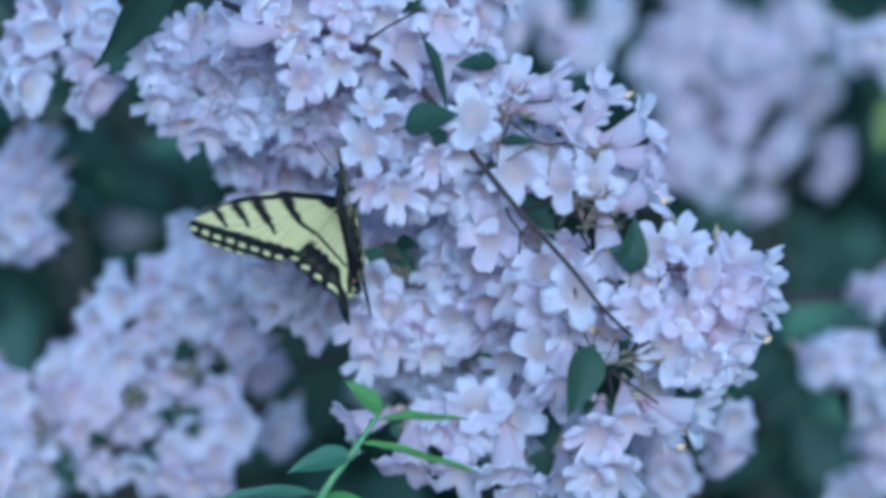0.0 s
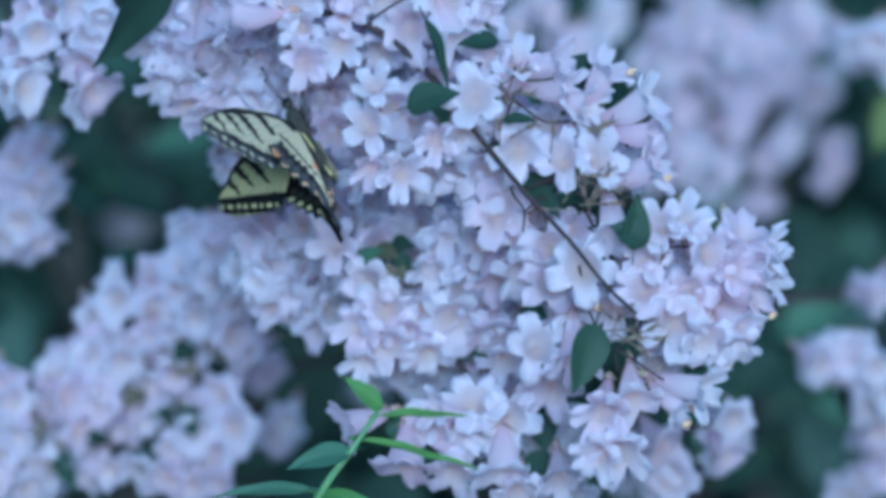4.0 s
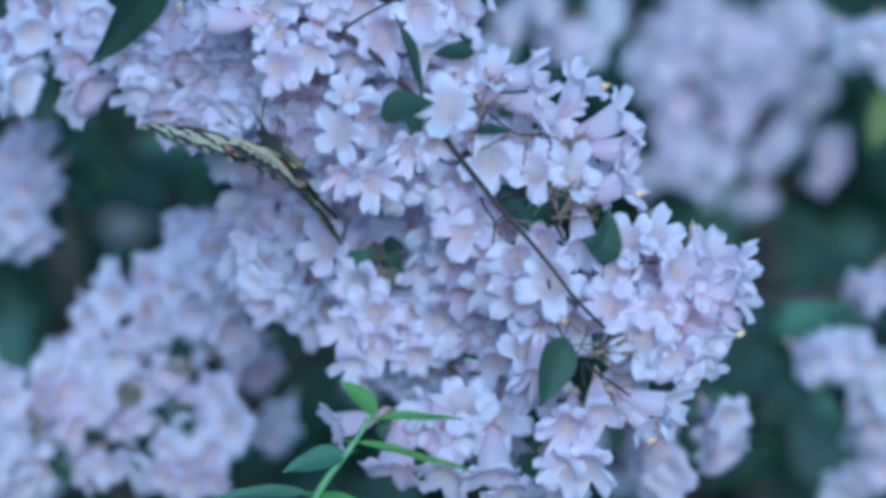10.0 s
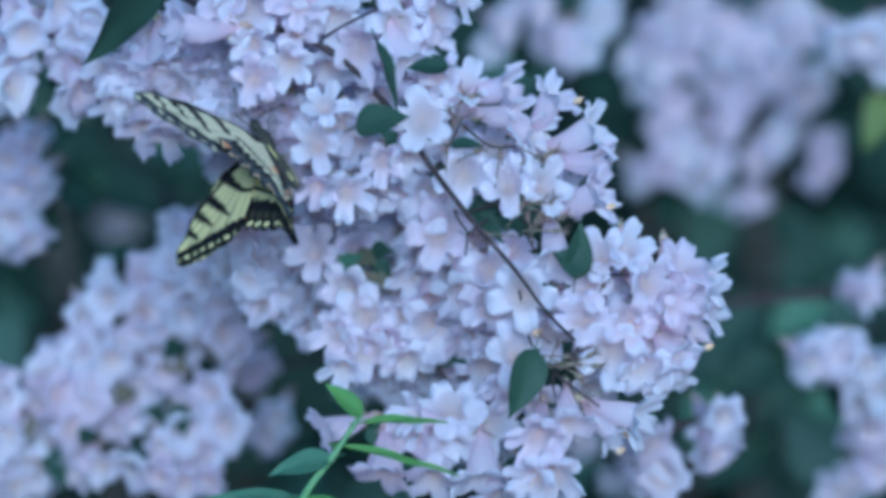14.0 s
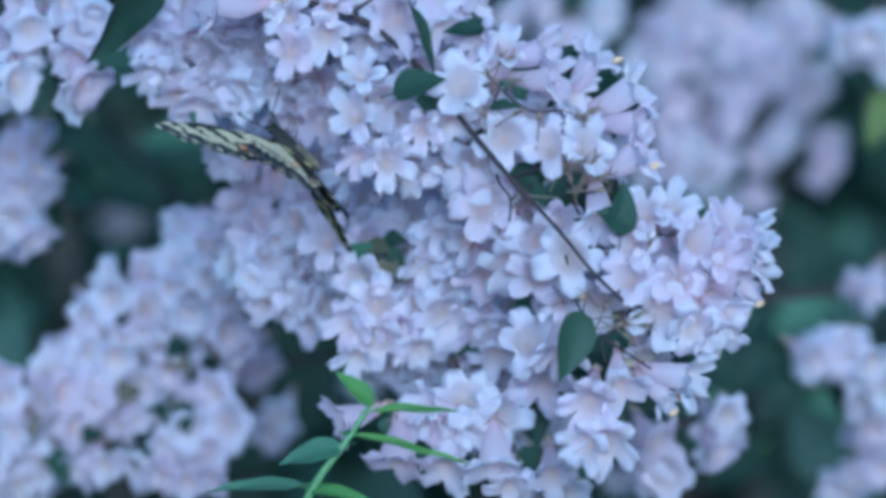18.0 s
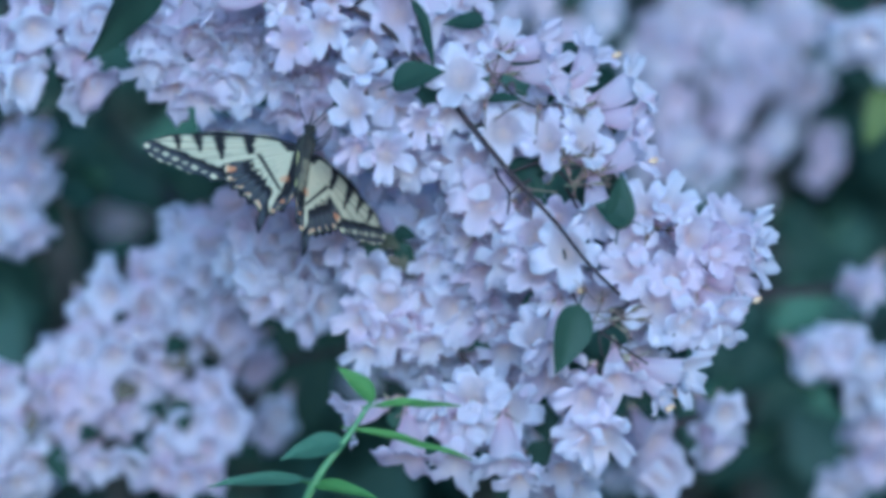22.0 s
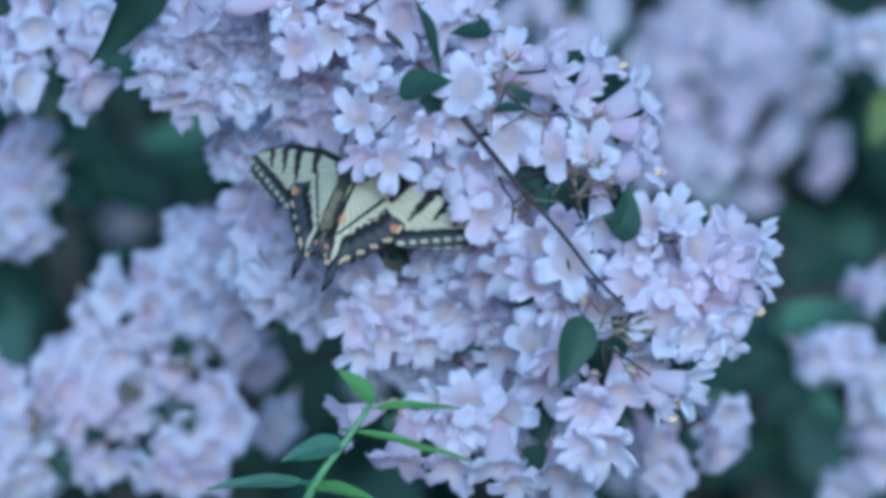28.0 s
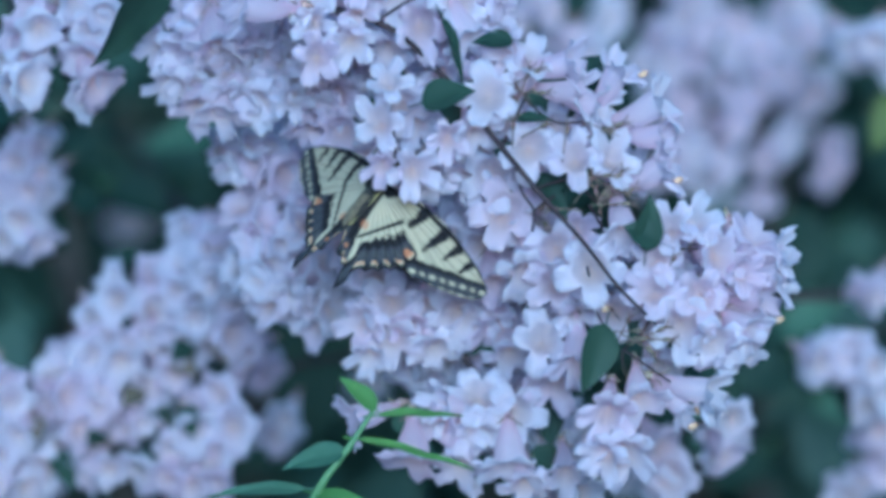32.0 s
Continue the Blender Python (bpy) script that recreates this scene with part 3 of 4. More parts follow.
for k, (x0, y0, x1, y1, w) in enumerate([(640, 470, 680, 440, 0.007), (690, 490, 660, 525, 0.007), (730, 450, 700, 485, 0.008), (670, 440, 710, 455, 0.007), (755, 530, 775, 570, 0.008), (820, 640, 840, 590, 0.008),
                                         (970, 545, 925, 570, 0.008), (960, 720, 975, 800, 0.011), (945, 800, 975, 860, 0.011), (710, 740, 745, 790, 0.012), (890, 790, 860, 770, 0.007), (760, 790, 800, 800, 0.008),
                                         (905, 455, 875, 462, 0.005), (720, 470, 735, 510, 0.006), (690, 455, 655, 480, 0.007), (660, 500, 690, 520, 0.006), (700, 430, 740, 435, 0.006), (640, 440, 650, 490, 0.006), (710, 500, 690, 470, 0.006), (850, 600, 870, 650, 0.007)]):
    lay_leaf(lower, at(x0, y0, 0.062), at(x1, y1, 0.055 + 0.004 * (k % 3)), w, LEAF_OLIVE if k in (1, 3, 13, 15, 17, 18) else LEAF if k % 3 else LEAF_TEAL, (0.1, -1, 0.5), "", 20 + k)


def spray(label, d, blobs, way, dense=1.0, leaves=4, depth=0.04, size=1.0, droop=-36):
    """A flower spray out of focus: heads of bells on a twig that comes from way."""
    x0, y0 = blobs[0][:2]
    ob = thing("flowering_branch", at(x0, y0, d), label, "branch", "flower sprays")
    far = (x0 + way[0] * 0.4, y0 + way[1] * 0.4, d + 0.7)
    line = [far, (x0 + way[0] * 0.12, y0 + way[1] * 0.12, d + 0.25)] + [(x, y, d + 0.01) for x, y, r in blobs[:3]]
    stem(ob, line, 0.0024, 0.0008, BARK)
    heap(ob, d, blobs, False, depth, dense, size, droop)
    for k in range(leaves):
        x, y, r = blobs[k % len(blobs)]
        a = DICE.uniform(0, math.tau)
        px, py = x + r * 0.9 * math.cos(a), y + r * 0.9 * math.sin(a)
        lay_leaf(ob, at(px, py, d + 0.02), at(px + 90 * math.cos(a), py + 60 * math.sin(a) + 30, d + 0.03), 0.014, LEAF, (0.1, -1, 0.6), "", 60 + k)
    return ob


pink = spray("soft pinkish cluster of bells behind the butterfly", 0.11, [(465, 265, 50), (430, 285, 40), (500, 300, 45), (560, 290, 50), (600, 350, 50), (620, 420, 45), (560, 470, 50), (500, 520, 45), (540, 540, 40), (580, 560, 35), (470, 470, 55), (520, 410, 60), (455, 395, 45), (590, 500, 45), (430, 250, 35)], (-500, -700), 1.1, 3, 0.03, 1.0, -10)
spray("bluish white cluster of bells in the shade", 0.20, [(372, 430, 55), (350, 470, 35), (400, 490, 55), (440, 470, 55), (355, 395, 34), (420, 400, 40)], (-500, -600), 1.3, 2, 0.04, 1.0, 0)
low_heap = spray("large blurred heap of pale pink bells low down", 0.21, [(195, 545, 56), (255, 500, 40), (300, 520, 50), (330, 570, 55), (250, 585, 60), (400, 600, 48), (150, 620, 40), (200, 650, 60), (110, 690, 50), (290, 660, 55), (160, 720, 50), (370, 700, 48), (240, 740, 50), (330, 770, 55), (130, 770, 40), (400, 760, 36), (180, 830, 50), (60, 840, 60), (280, 840, 55), (370, 850, 50), (430, 610, 24)], (-300, 700), 0.72, 4, 0.03, 1.0, -34)
for k, (x0, y0, x1, y1) in enumerate([(100, 800, 135, 870), (250, 690, 225, 720), (330, 720, 345, 775), (310, 640, 350, 665), (185, 770, 160, 790), (60, 740, 70, 780), (270, 800, 250, 830), (410, 640, 380, 620), (340, 610, 310, 640)]):
    lay_leaf(low_heap, at(x0, y0, 0.2), at(x1, y1, 0.19), 0.008, LEAF_OLIVE if k % 2 else LEAF, (0.1, -1, 0.5), "", 140 + k)
spray("blurred pale bells at the shrub's edge", 0.2, [(10, 720, 45), (20, 780, 40), (-20, 840, 60), (5, 670, 26)], (-400, 500), 1.1, 1)
spray("blurred white bells hanging in the shade", 0.24, [(40, 330, 60), (70, 355, 45), (60, 240, 42), (20, 270, 40), (60, 420, 38), (20, 400, 50), (70, 300, 30), (-30, 340, 60)], (-400, -400), 0.85, 3)
corner = spray("blurred pink bells beside a large dark leaf", 0.09, [(45, 50, 56), (135, 50, 44), (20, 95, 44), (150, 150, 28), (110, 5, 44), (30, 140, 18), (160, 15, 34), (130, 105, 24)], (-400, -500), 0.8, 2)
spray("far blurred heads of bluish white bells", 0.5, [(1230, 70, 62), (1170, 110, 50), (1200, 190, 62), (1215, 270, 46), (1180, 305, 36), (1330, 80, 56), (1425, 60, 50), (1380, 140, 66), (1440, 180, 46), (1310, 180, 46), (1290, 235, 44), (1380, 265, 52), (1460, 300, 46), (1345, 350, 30), (1270, 300, 36), (1070, 45, 46), (1240, 10, 60), (1400, 0, 50)], (500, -700), 0.85, 6, 0.05, 1.0, -16)
spray("far blurred bells over the crest of the near twig", 0.4, [(960, 20, 56), (1005, 66, 36), (1040, 100, 26), (900, 60, 40)], (300, -700), 0.95, 1, 0.05, 1.0, -8)
spray("blurred pink bells at the border", 0.25, [(1492, 628, 36), (1542, 645, 38), (1455, 645, 18), (1560, 690, 34)], (500, -300), 1.0, 1)
spray("blurred pink bells low at the border", 0.30, [(1550, 760, 44), (1565, 830, 44), (1520, 860, 24)], (500, 200), 1.0, 1)
spray("blurred bell flowers at the top border", 0.35, [(1540, 70, 36), (1510, 80, 20), (1585, 90, 40)], (400, -400), 1.1, 1)
spray("single blurred bells under the spray", 0.16, [(1165, 790, 34), (1290, 745, 32), (1285, 805, 18), (1180, 850, 24)], (300, 600), 1.1, 1)
spray("blurred bells far below", 0.4, [(1130, 850, 50), (1040, 790, 34), (650, 680, 22)], (300, 600), 0.9, 1)
spray("small blurred buds in the dark", 0.3, [(1550, 520, 16), (470, 660, 16), (500, 750, 24)], (300, 600), 0.9, 0)
spray("faded bells deep in the shade", 0.85, [(225, 400, 26), (250, 385, 18)], (-300, 400), 1.2, 0)

# single large leaves out of focus
def loose_leaf(x0, y0, x1, y1, d, w, mat, label, way=(0.1, -1, 0.5)):
    ob = thing("leafy_twig", at(x0, y0, d), label, "twig")
    lay_leaf(ob, at(x0, y0, d), at(x1, y1, d - 0.01), w, mat, way, "", int(x0))
    stem(ob, [(x0, y0, d), (x0 + (x0 - x1) * 0.2, y0 + (y0 - y1) * 0.2, d + 0.05), (x0 + (x0 - x1) * 0.3, y0 + (y0 - y1) * 0.3 - 30, d + 0.5)], 0.0008, 0.0016, GREEN_STEM)
    return ob


shade_leaf = loose_leaf(300, -70, 186, 130, 0.035, 0.021, LEAF, "large dark green leaf, softly out of focus", (0.9, -0.8, -0.7))
loose_leaf(380, 290, 110, 270, 0.75, 0.024, LEAF, "long green leaf in the shrub's depth")
loose_leaf(470, 545, 560, 580, 0.18, 0.008, LEAF, "narrow dark leaves beside the bells")
loose_leaf(520, 560, 560, 800, 0.45, 0.040, LEAF, "dark leaf in the shade behind the bells")
loose_leaf(1600, 160, 1550, 270, 0.36, 0.014, LEAF_YELLOW, "yellow-green leaf with a sunlit tint in its colour")
for k, (x0, y0, x1, y1) in enumerate([(1200, 640, 1330, 700), (1380, 560, 1250, 640), (1430, 760, 1350, 860), (1500, 780, 1400, 700), (1140, 700, 1230, 830), (1090, 90, 1180, 160), (1480, 420, 1400, 520),
                                         (1400, 640, 1310, 700), (1290, 700, 1240, 800), (1350, 800, 1260, 860), (1470, 540, 1380, 600), (1440, 690, 1350, 760), (1500, 700, 1440, 820), (1390, 380, 1460, 450), (480, 190, 250, 260), (200, 330, 330, 380)]):
    loose_leaf(x0, y0, x1, y1, 0.55 + 0.04 * (k % 7) - (0.12 if k > 6 else 0), 0.030 if k < 7 else 0.020, LEAF if k < 7 or k % 2 else LEAF_TEAL, "green leaf out of focus among the bells")

# the young green shoot
G0 = (560, 900, -0.02)
shoot = thing("green_shoot", at(*G0), "fresh light green shoot with narrow pointed leaves", "shoot")
stem(shoot, [(380, 1500, 0.05), (480, 1080, 0.0), (566, 885, -0.02), (625, 800, -0.02), (670, 733, -0.02)], 0.0018, 0.0007, GREEN_STEM)
for k, (x0, y0, x1, y1, w, way) in enumerate([
        (676, 732, 613, 670, 0.0065, (0.4, -1, 0.5)), (676, 742, 826, 730, 0.0042, (0, -0.7, 1)), (640, 784, 850, 820, 0.0042, (0, -0.6, 1)),
        (622, 804, 508, 830, 0.0090, (0, -1, 0.9)), (552, 872, 380, 872, 0.0062, (0, -0.8, 1)), (560, 878, 690, 900, 0.0062, (0, -0.7, 1))]):
    lay_leaf(shoot, at(x0, y0, -0.02), at(x1, y1, -0.024), w, LEAF_TEAL if k in (3, 4) else LEAF_YOUNG, way, "", 90 + k, 0.1, 0.3)


# ---- the butterfly ----
# Its own space, in metres: +Y to the head, +X to its right wings, +Z its back.
WING = 0.85          # the wings' share of the drawn pattern


def outline(points, steps=8, closed_from=0):
    pts = [Vector((x, y, 0)) * 0.001 * WING for x, y in points]
    return smooth_line(pts, steps)


FORE = outline([(0, 0), (8, 9.5), (17, 17), (30, 24.5), (42, 28.5), (48.5, 29.5), (51.3, 27), (50, 21), (45.2, 13), (40, 6), (35, 0), (31, -2.8), (24, -3.5), (12, -3.2), (0, -2.5)])
HIND = outline([(0, 1), (12, 1.5), (22, 1), (27, -1.6), (28, -5.0), (27.2, -7.2), (27.2, -9.8), (25.2, -11.6), (24.8, -14.4), (22.6, -16.0), (22.0, -19.0), (19.8, -20.6), (19.0, -23.8), (16.8, -25.2),
                (15.6, -29.0), (16.4, -34.5), (15.4, -39.0), (13.5, -35.2), (12.4, -30.6), (10.8, -31.2), (9.2, -29.2), (7.2, -30.0), (5.2, -27.0), (2.2, -21), (0.2, -12), (-0.6, -3)], 6)


def near_line(p, a, b):
    """The distance from p to the line from a to b, and how far along it lies."""
    ab, ap = b - a, p - a
    t = max(0.0, min(1.0, ap.dot(ab) / ab.length_squared))
    return (ap - ab * t).length, t


def soft_step(edge, x, w=0.35):
    return max(0.0, min(1.0, (edge - x) / w + 0.5))


def fore_marks(p, margin):
    """Black wedges from the front edge, a black outer border with a row of pale spots, fine dark veins."""
    q = Vector((p.x, p.y)) * 1000
    black = 0.0
    for a, b, w0, w1, keen in (((4, 4.5), (3, -4), 2.4, 2.0, 1.0), ((15.0, 15.8), (17.6, 2.5), 2.3, 0.8, 1.6), ((17.5, 3.5), (15.6, -4.0), 0.9, 0.6, 1.0), ((24.5, 21.4), (27.2, 6.5), 2.2, 0.5, 1.8),
                               ((31.5, 25.2), (33.2, 14.5), 1.9, 0.5, 1.8), ((38.5, 28.0), (39.8, 19.6), 1.6, 0.5, 1.8)):
        d, t = near_line(q, Vector(a), Vector(b))
        d += 0.6 * noise.noise(Vector((q.x * 0.55, q.y * 0.55, 3)))
        black = max(black, soft_step(w0 + (w1 - w0) * t ** keen, d))
    for a, b in (((22, 4), (36, 2)), ((23, 6), (40, 8)), ((24, 8), (43, 13)), ((25, 10), (46, 18)), ((27, 13), (48, 23)), ((8, 4), (20, 8))):
        d, t = near_line(q, Vector(a), Vector(b))
        black = max(black, 0.3 * soft_step(0.2, d))
    d, t = near_line(q, Vector((0, 0)), Vector((12, 11.5)))
    black = max(black, soft_step(1.1, d))
    for a, b in (((12, 11.5), (33, 25.8)), ((33, 25.8), (47, 30.3))):
        d, t = near_line(q, Vector(a), Vector(b))
        black = max(black, soft_step(0.9, d))
    d, t = near_line(q, Vector((52.5, 28.0)), Vector((32.0, -4.5)))
    band = soft_step(4.9 + 1.5 * t + 0.6 * noise.noise(Vector((q.x * 0.6, q.y * 0.6, 1))), d, 0.6)
    along = t * 8.3
    spot = soft_step(0.27, abs(along % 1 - 0.5), 0.15) * soft_step(0.8, abs(d - 1.7), 0.4)
    return max(black, band * (1 - spot)), 0.0, 0.0, band * soft_step(4.0, d, 1.2)


def hind_marks(p, margin):
    """A broad black border with pale crescents, blue dusting and orange spots; a thin stripe beside the body."""
    q = Vector((p.x, p.y)) * 1000
    m = margin * 1000
    outer = q.x > 8 and q.y < -1.5 or q.y < -16
    wide = 10.6 + 0.8 * noise.noise(Vector((q.x * 0.5, q.y * 0.5, 2)))
    band = soft_step(wide, m, 0.8) if outer else 0.0
    if q.y < -31.5:
        band = 1.0
    black = band
    d, t = near_line(q, Vector((1.0, 0)), Vector((4.6, -24)))
    black = max(black, soft_step(1.3 + 2.6 * t * t, d))
    d, t = near_line(q, Vector((15.2, 2)), Vector((7.6, -19)))
    black = max(black, soft_step(0.75 - 0.3 * t, d))
    for a, b in (((17.2, -1.5), (16.6, -6.0)), ((16.6, -6.0), (14.2, -8.4)), ((17.2, -1.5), (18.4, -1.2))):
        d, t = near_line(q, Vector(a), Vector(b))
        black = max(black, 0.9 * soft_step(0.35, d))
    for a, b in (((9, -4), (26, -4)), ((9, -6), (25, -11)), ((9, -8), (21, -18)), ((8, -9), (15, -22))):
        d, t = near_line(q, Vector(a), Vector(b))
        black = max(black, 0.25 * soft_step(0.2, d))
    a = math.atan2(q.y + 7, q.x - 8)
    fan = (-a) / 0.33
    crescent = soft_step(0.27, abs(fan % 1 - 0.5), 0.12) * soft_step(0.8, abs(m - 1.9), 0.4) if outer and q.y > -33 else 0.0
    blue = soft_step(1.4, abs(m - 5.2), 1.2) * soft_step(0.36, abs(fan % 1 - 0.5), 0.3) * 0.08 if outer else 0.0
    orange = max(0.85 * soft_step(0.9, (q - Vector((7.0, -25.0))).length, 0.6), 0.9 * soft_step(1.5, (q - Vector((24.4, -5.0))).length, 0.6))
    under = max(crescent * soft_step(0.7, abs(m - 2.2), 0.4) * 0.45, 0.4 * soft_step(2.2, (q - Vector((6.0, -14.0))).length, 2.0))
    return max(0.0, black * (1 - crescent) - blue * 0.8), max(orange, under), blue * black, band * soft_step(2.6, abs(m - 4.8), 1.0)


def wing_mesh(name, line, marks, side, rows=64):
    """A wing fan from its root, two skins thick, with its pattern in the scales; side 1 is the right one."""
    root = (line[0] + line[-1]) * 0.5
    bm = bmesh.new()
    layer = bm.loops.layers.float_color.new("mark")
    n = len(line)
    info, skins = {}, []
    for skin in (0, 1):
        grid = []
        for j in range(rows + 1):
            s = (j / rows) ** 0.8
            row = []
            for i, e in enumerate(line):
                p = root + (e - root) * s
                ripple = 0.00035 * math.sin(i * 0.55) * s + 0.0022 * s * s * (1 - 0.6 * s)
                v = bm.verts.new((side * p.x, p.y, ripple + (0.00012 if skin == 0 else -0.00012) * (1 - 0.5 * s)))
                if skin == 0:
                    info[v] = marks(p / WING, (e - root).length * (1 - s) / WING)
                else:
                    info[v] = info[skins[0][j][i]]
                row.append(v)
            grid.append(row)
        skins.append(grid)
    for skin, grid in enumerate(skins):
        for a, b in zip(grid, grid[1:]):
            for i in range(n - 1):
                vs = (a[i], a[i + 1], b[i + 1], b[i])
                if (skin == 0) == (side > 0):
                    vs = vs[::-1]
                f = bm.faces.new(vs)
                f.material_index = skin
    for i in range(n - 1):
        f = bm.faces.new((skins[0][rows][i], skins[0][rows][i + 1], skins[1][rows][i + 1], skins[1][rows][i]))
    for f in bm.faces:
        for lp in f.loops:
            lp[layer] = info[lp.vert]
    return mesh_of(name, bm, WING_UP, WING_DOWN)


def butterfly():
    fly = thing("butterfly", at(480, 400, 0.01), "yellow swallowtail butterfly with black tiger stripes, feeding on the bells", "butterfly")
    bm = bmesh.new()
    line = [Vector((0, y, z)) * 0.001 for y, z in ((9, 0.3), (7, 0.3), (4, 0.6), (0, 0.4), (-3, 0), (-7, -0.4), (-12, -0.9), (-16, -1.3), (-18.5, -1.6))]
    tube(bm, smooth_line(line, 3), [0.001 * r for r in (0.9, 1.5, 1.9, 2.3, 2.7, 2.9, 3.0, 2.9, 2.7, 2.5, 2.2, 1.9, 1.9, 2.0, 2.1, 2.1, 2.1, 2.0, 1.8, 1.6, 1.4, 1.2, 1.0, 0.7, 0.4)], 12)
    part("body", mesh_of("body", bm, FUR), fly)
    bm = bmesh.new()
    tube(bm, smooth_line([Vector((0, y, z)) * 0.001 for y, z in ((-4, -1.6), (-8, -1.5), (-13, -2.0), (-17.5, -2.2))], 4), [0.0004] + [0.0015] * 9 + [0.0012, 0.0009, 0.0004], 10)
    part("belly", mesh_of("belly", bm, BELLY), fly, None, "pale yellow underside of the abdomen")
    bm = bmesh.new()
    bmesh.ops.create_uvsphere(bm, u_segments=14, v_segments=10, radius=0.0018)
    head = part("head", mesh_of("head", bm, FUR), fly, pose(0, 0.0108, 0.0003))
    for s in (-1, 1):
        bm = bmesh.new()
        bmesh.ops.create_uvsphere(bm, u_segments=12, v_segments=8, radius=0.0009)
        part("eye", mesh_of("eye", bm, EYE_GLOSS), head, pose(s * 0.0014, 0.0004, 0.0003))
        bm = bmesh.new()
        pts = [Vector((s * x, y, z)) * 0.001 for x, y, z in ((0.5, 12, 1), (2.5, 15.5, 1.8), (4.2, 19, 2.3), (5.3, 21.5, 2.4), (5.7, 22.8, 2.3))]
        tube(bm, smooth_line(pts, 4), [0.00017] * 12 + [0.00025, 0.0004, 0.00045, 0.0004, 0.0002], 6)
        part("antenna", mesh_of("antenna", bm, FUR), fly)
        bm = bmesh.new()
        tube(bm, smooth_line([Vector((s * x, y, z)) * 0.001 for x, y, z in ((1.6, 6, 0.6), (2.1, 0, 0.6), (1.7, -8, -0.4), (1.2, -16, -1.2))], 4), [0.0003] * 13, 6)
        part("side_stripe", mesh_of("side_stripe", bm, FUR_YELLOW), fly)
        for y0 in (5, 2.5, 0):
            bm = bmesh.new()
            tube(bm, [Vector((s * x, y, z)) * 0.001 for x, y, z in ((1.0, y0, -1.5), (3, y0 + 3, -3), (3.5, y0 + 5, -4.5), (4, y0 + 8, -5.5))], [0.0003, 0.00025, 0.0002, 0.00012], 5)
            part("leg", mesh_of("leg", bm, FUR), fly)
    bm = bmesh.new()
    tube(bm, smooth_line([Vector((0, y, z)) * 0.001 for y, z in ((12.3, -0.4), (14, -3), (15, -7), (16, -11))], 4), [0.0002] * 13, 5)
    part("proboscis", mesh_of("proboscis", bm, FUR), fly)
    wings = []
    for s in (1, -1):
        fore = part("forewing", wing_mesh("forewing", FORE, fore_marks, s), fly, pose(s * 0.0015, 0.004, 0.0012))
        hind = part("hindwing", wing_mesh("hindwing", HIND, hind_marks, s), fly, pose(s * 0.0015, 0.001, 0.0006))
        wings.append((fore, hind))
    return fly, wings


fly, wings = butterfly()


# ---- what moves ----
def sway(origin, rows):
    """Poses of a spray about its own middle: t, shift right, down, away in plan squares, turn vector in degrees."""
    out = []
    for t, dx, dy, dz, rx, ry, rz in rows:
        w = Vector((radians(rx), radians(rz), -radians(ry)))
        turn = Matrix.Rotation(w.length, 4, w) if w.length > 1e-6 else Matrix.Identity(4)
        place = at(*origin) + Vector((dx, dz, -dy)) * U * (FOCUS + origin[2]) / FOCUS
        out.append((t, Matrix.Translation(place) @ turn))
    return out


def flight(rows):
    """The butterfly's poses: t, plan place, turn vector in degrees."""
    out = []
    for t, x, y, d, rx, ry, rz in rows:
        w = Vector((radians(rx), radians(ry), radians(rz)))
        out.append((t, Matrix.Translation(at(x, y, d)) @ Matrix.Rotation(w.length, 4, w)))
    return out


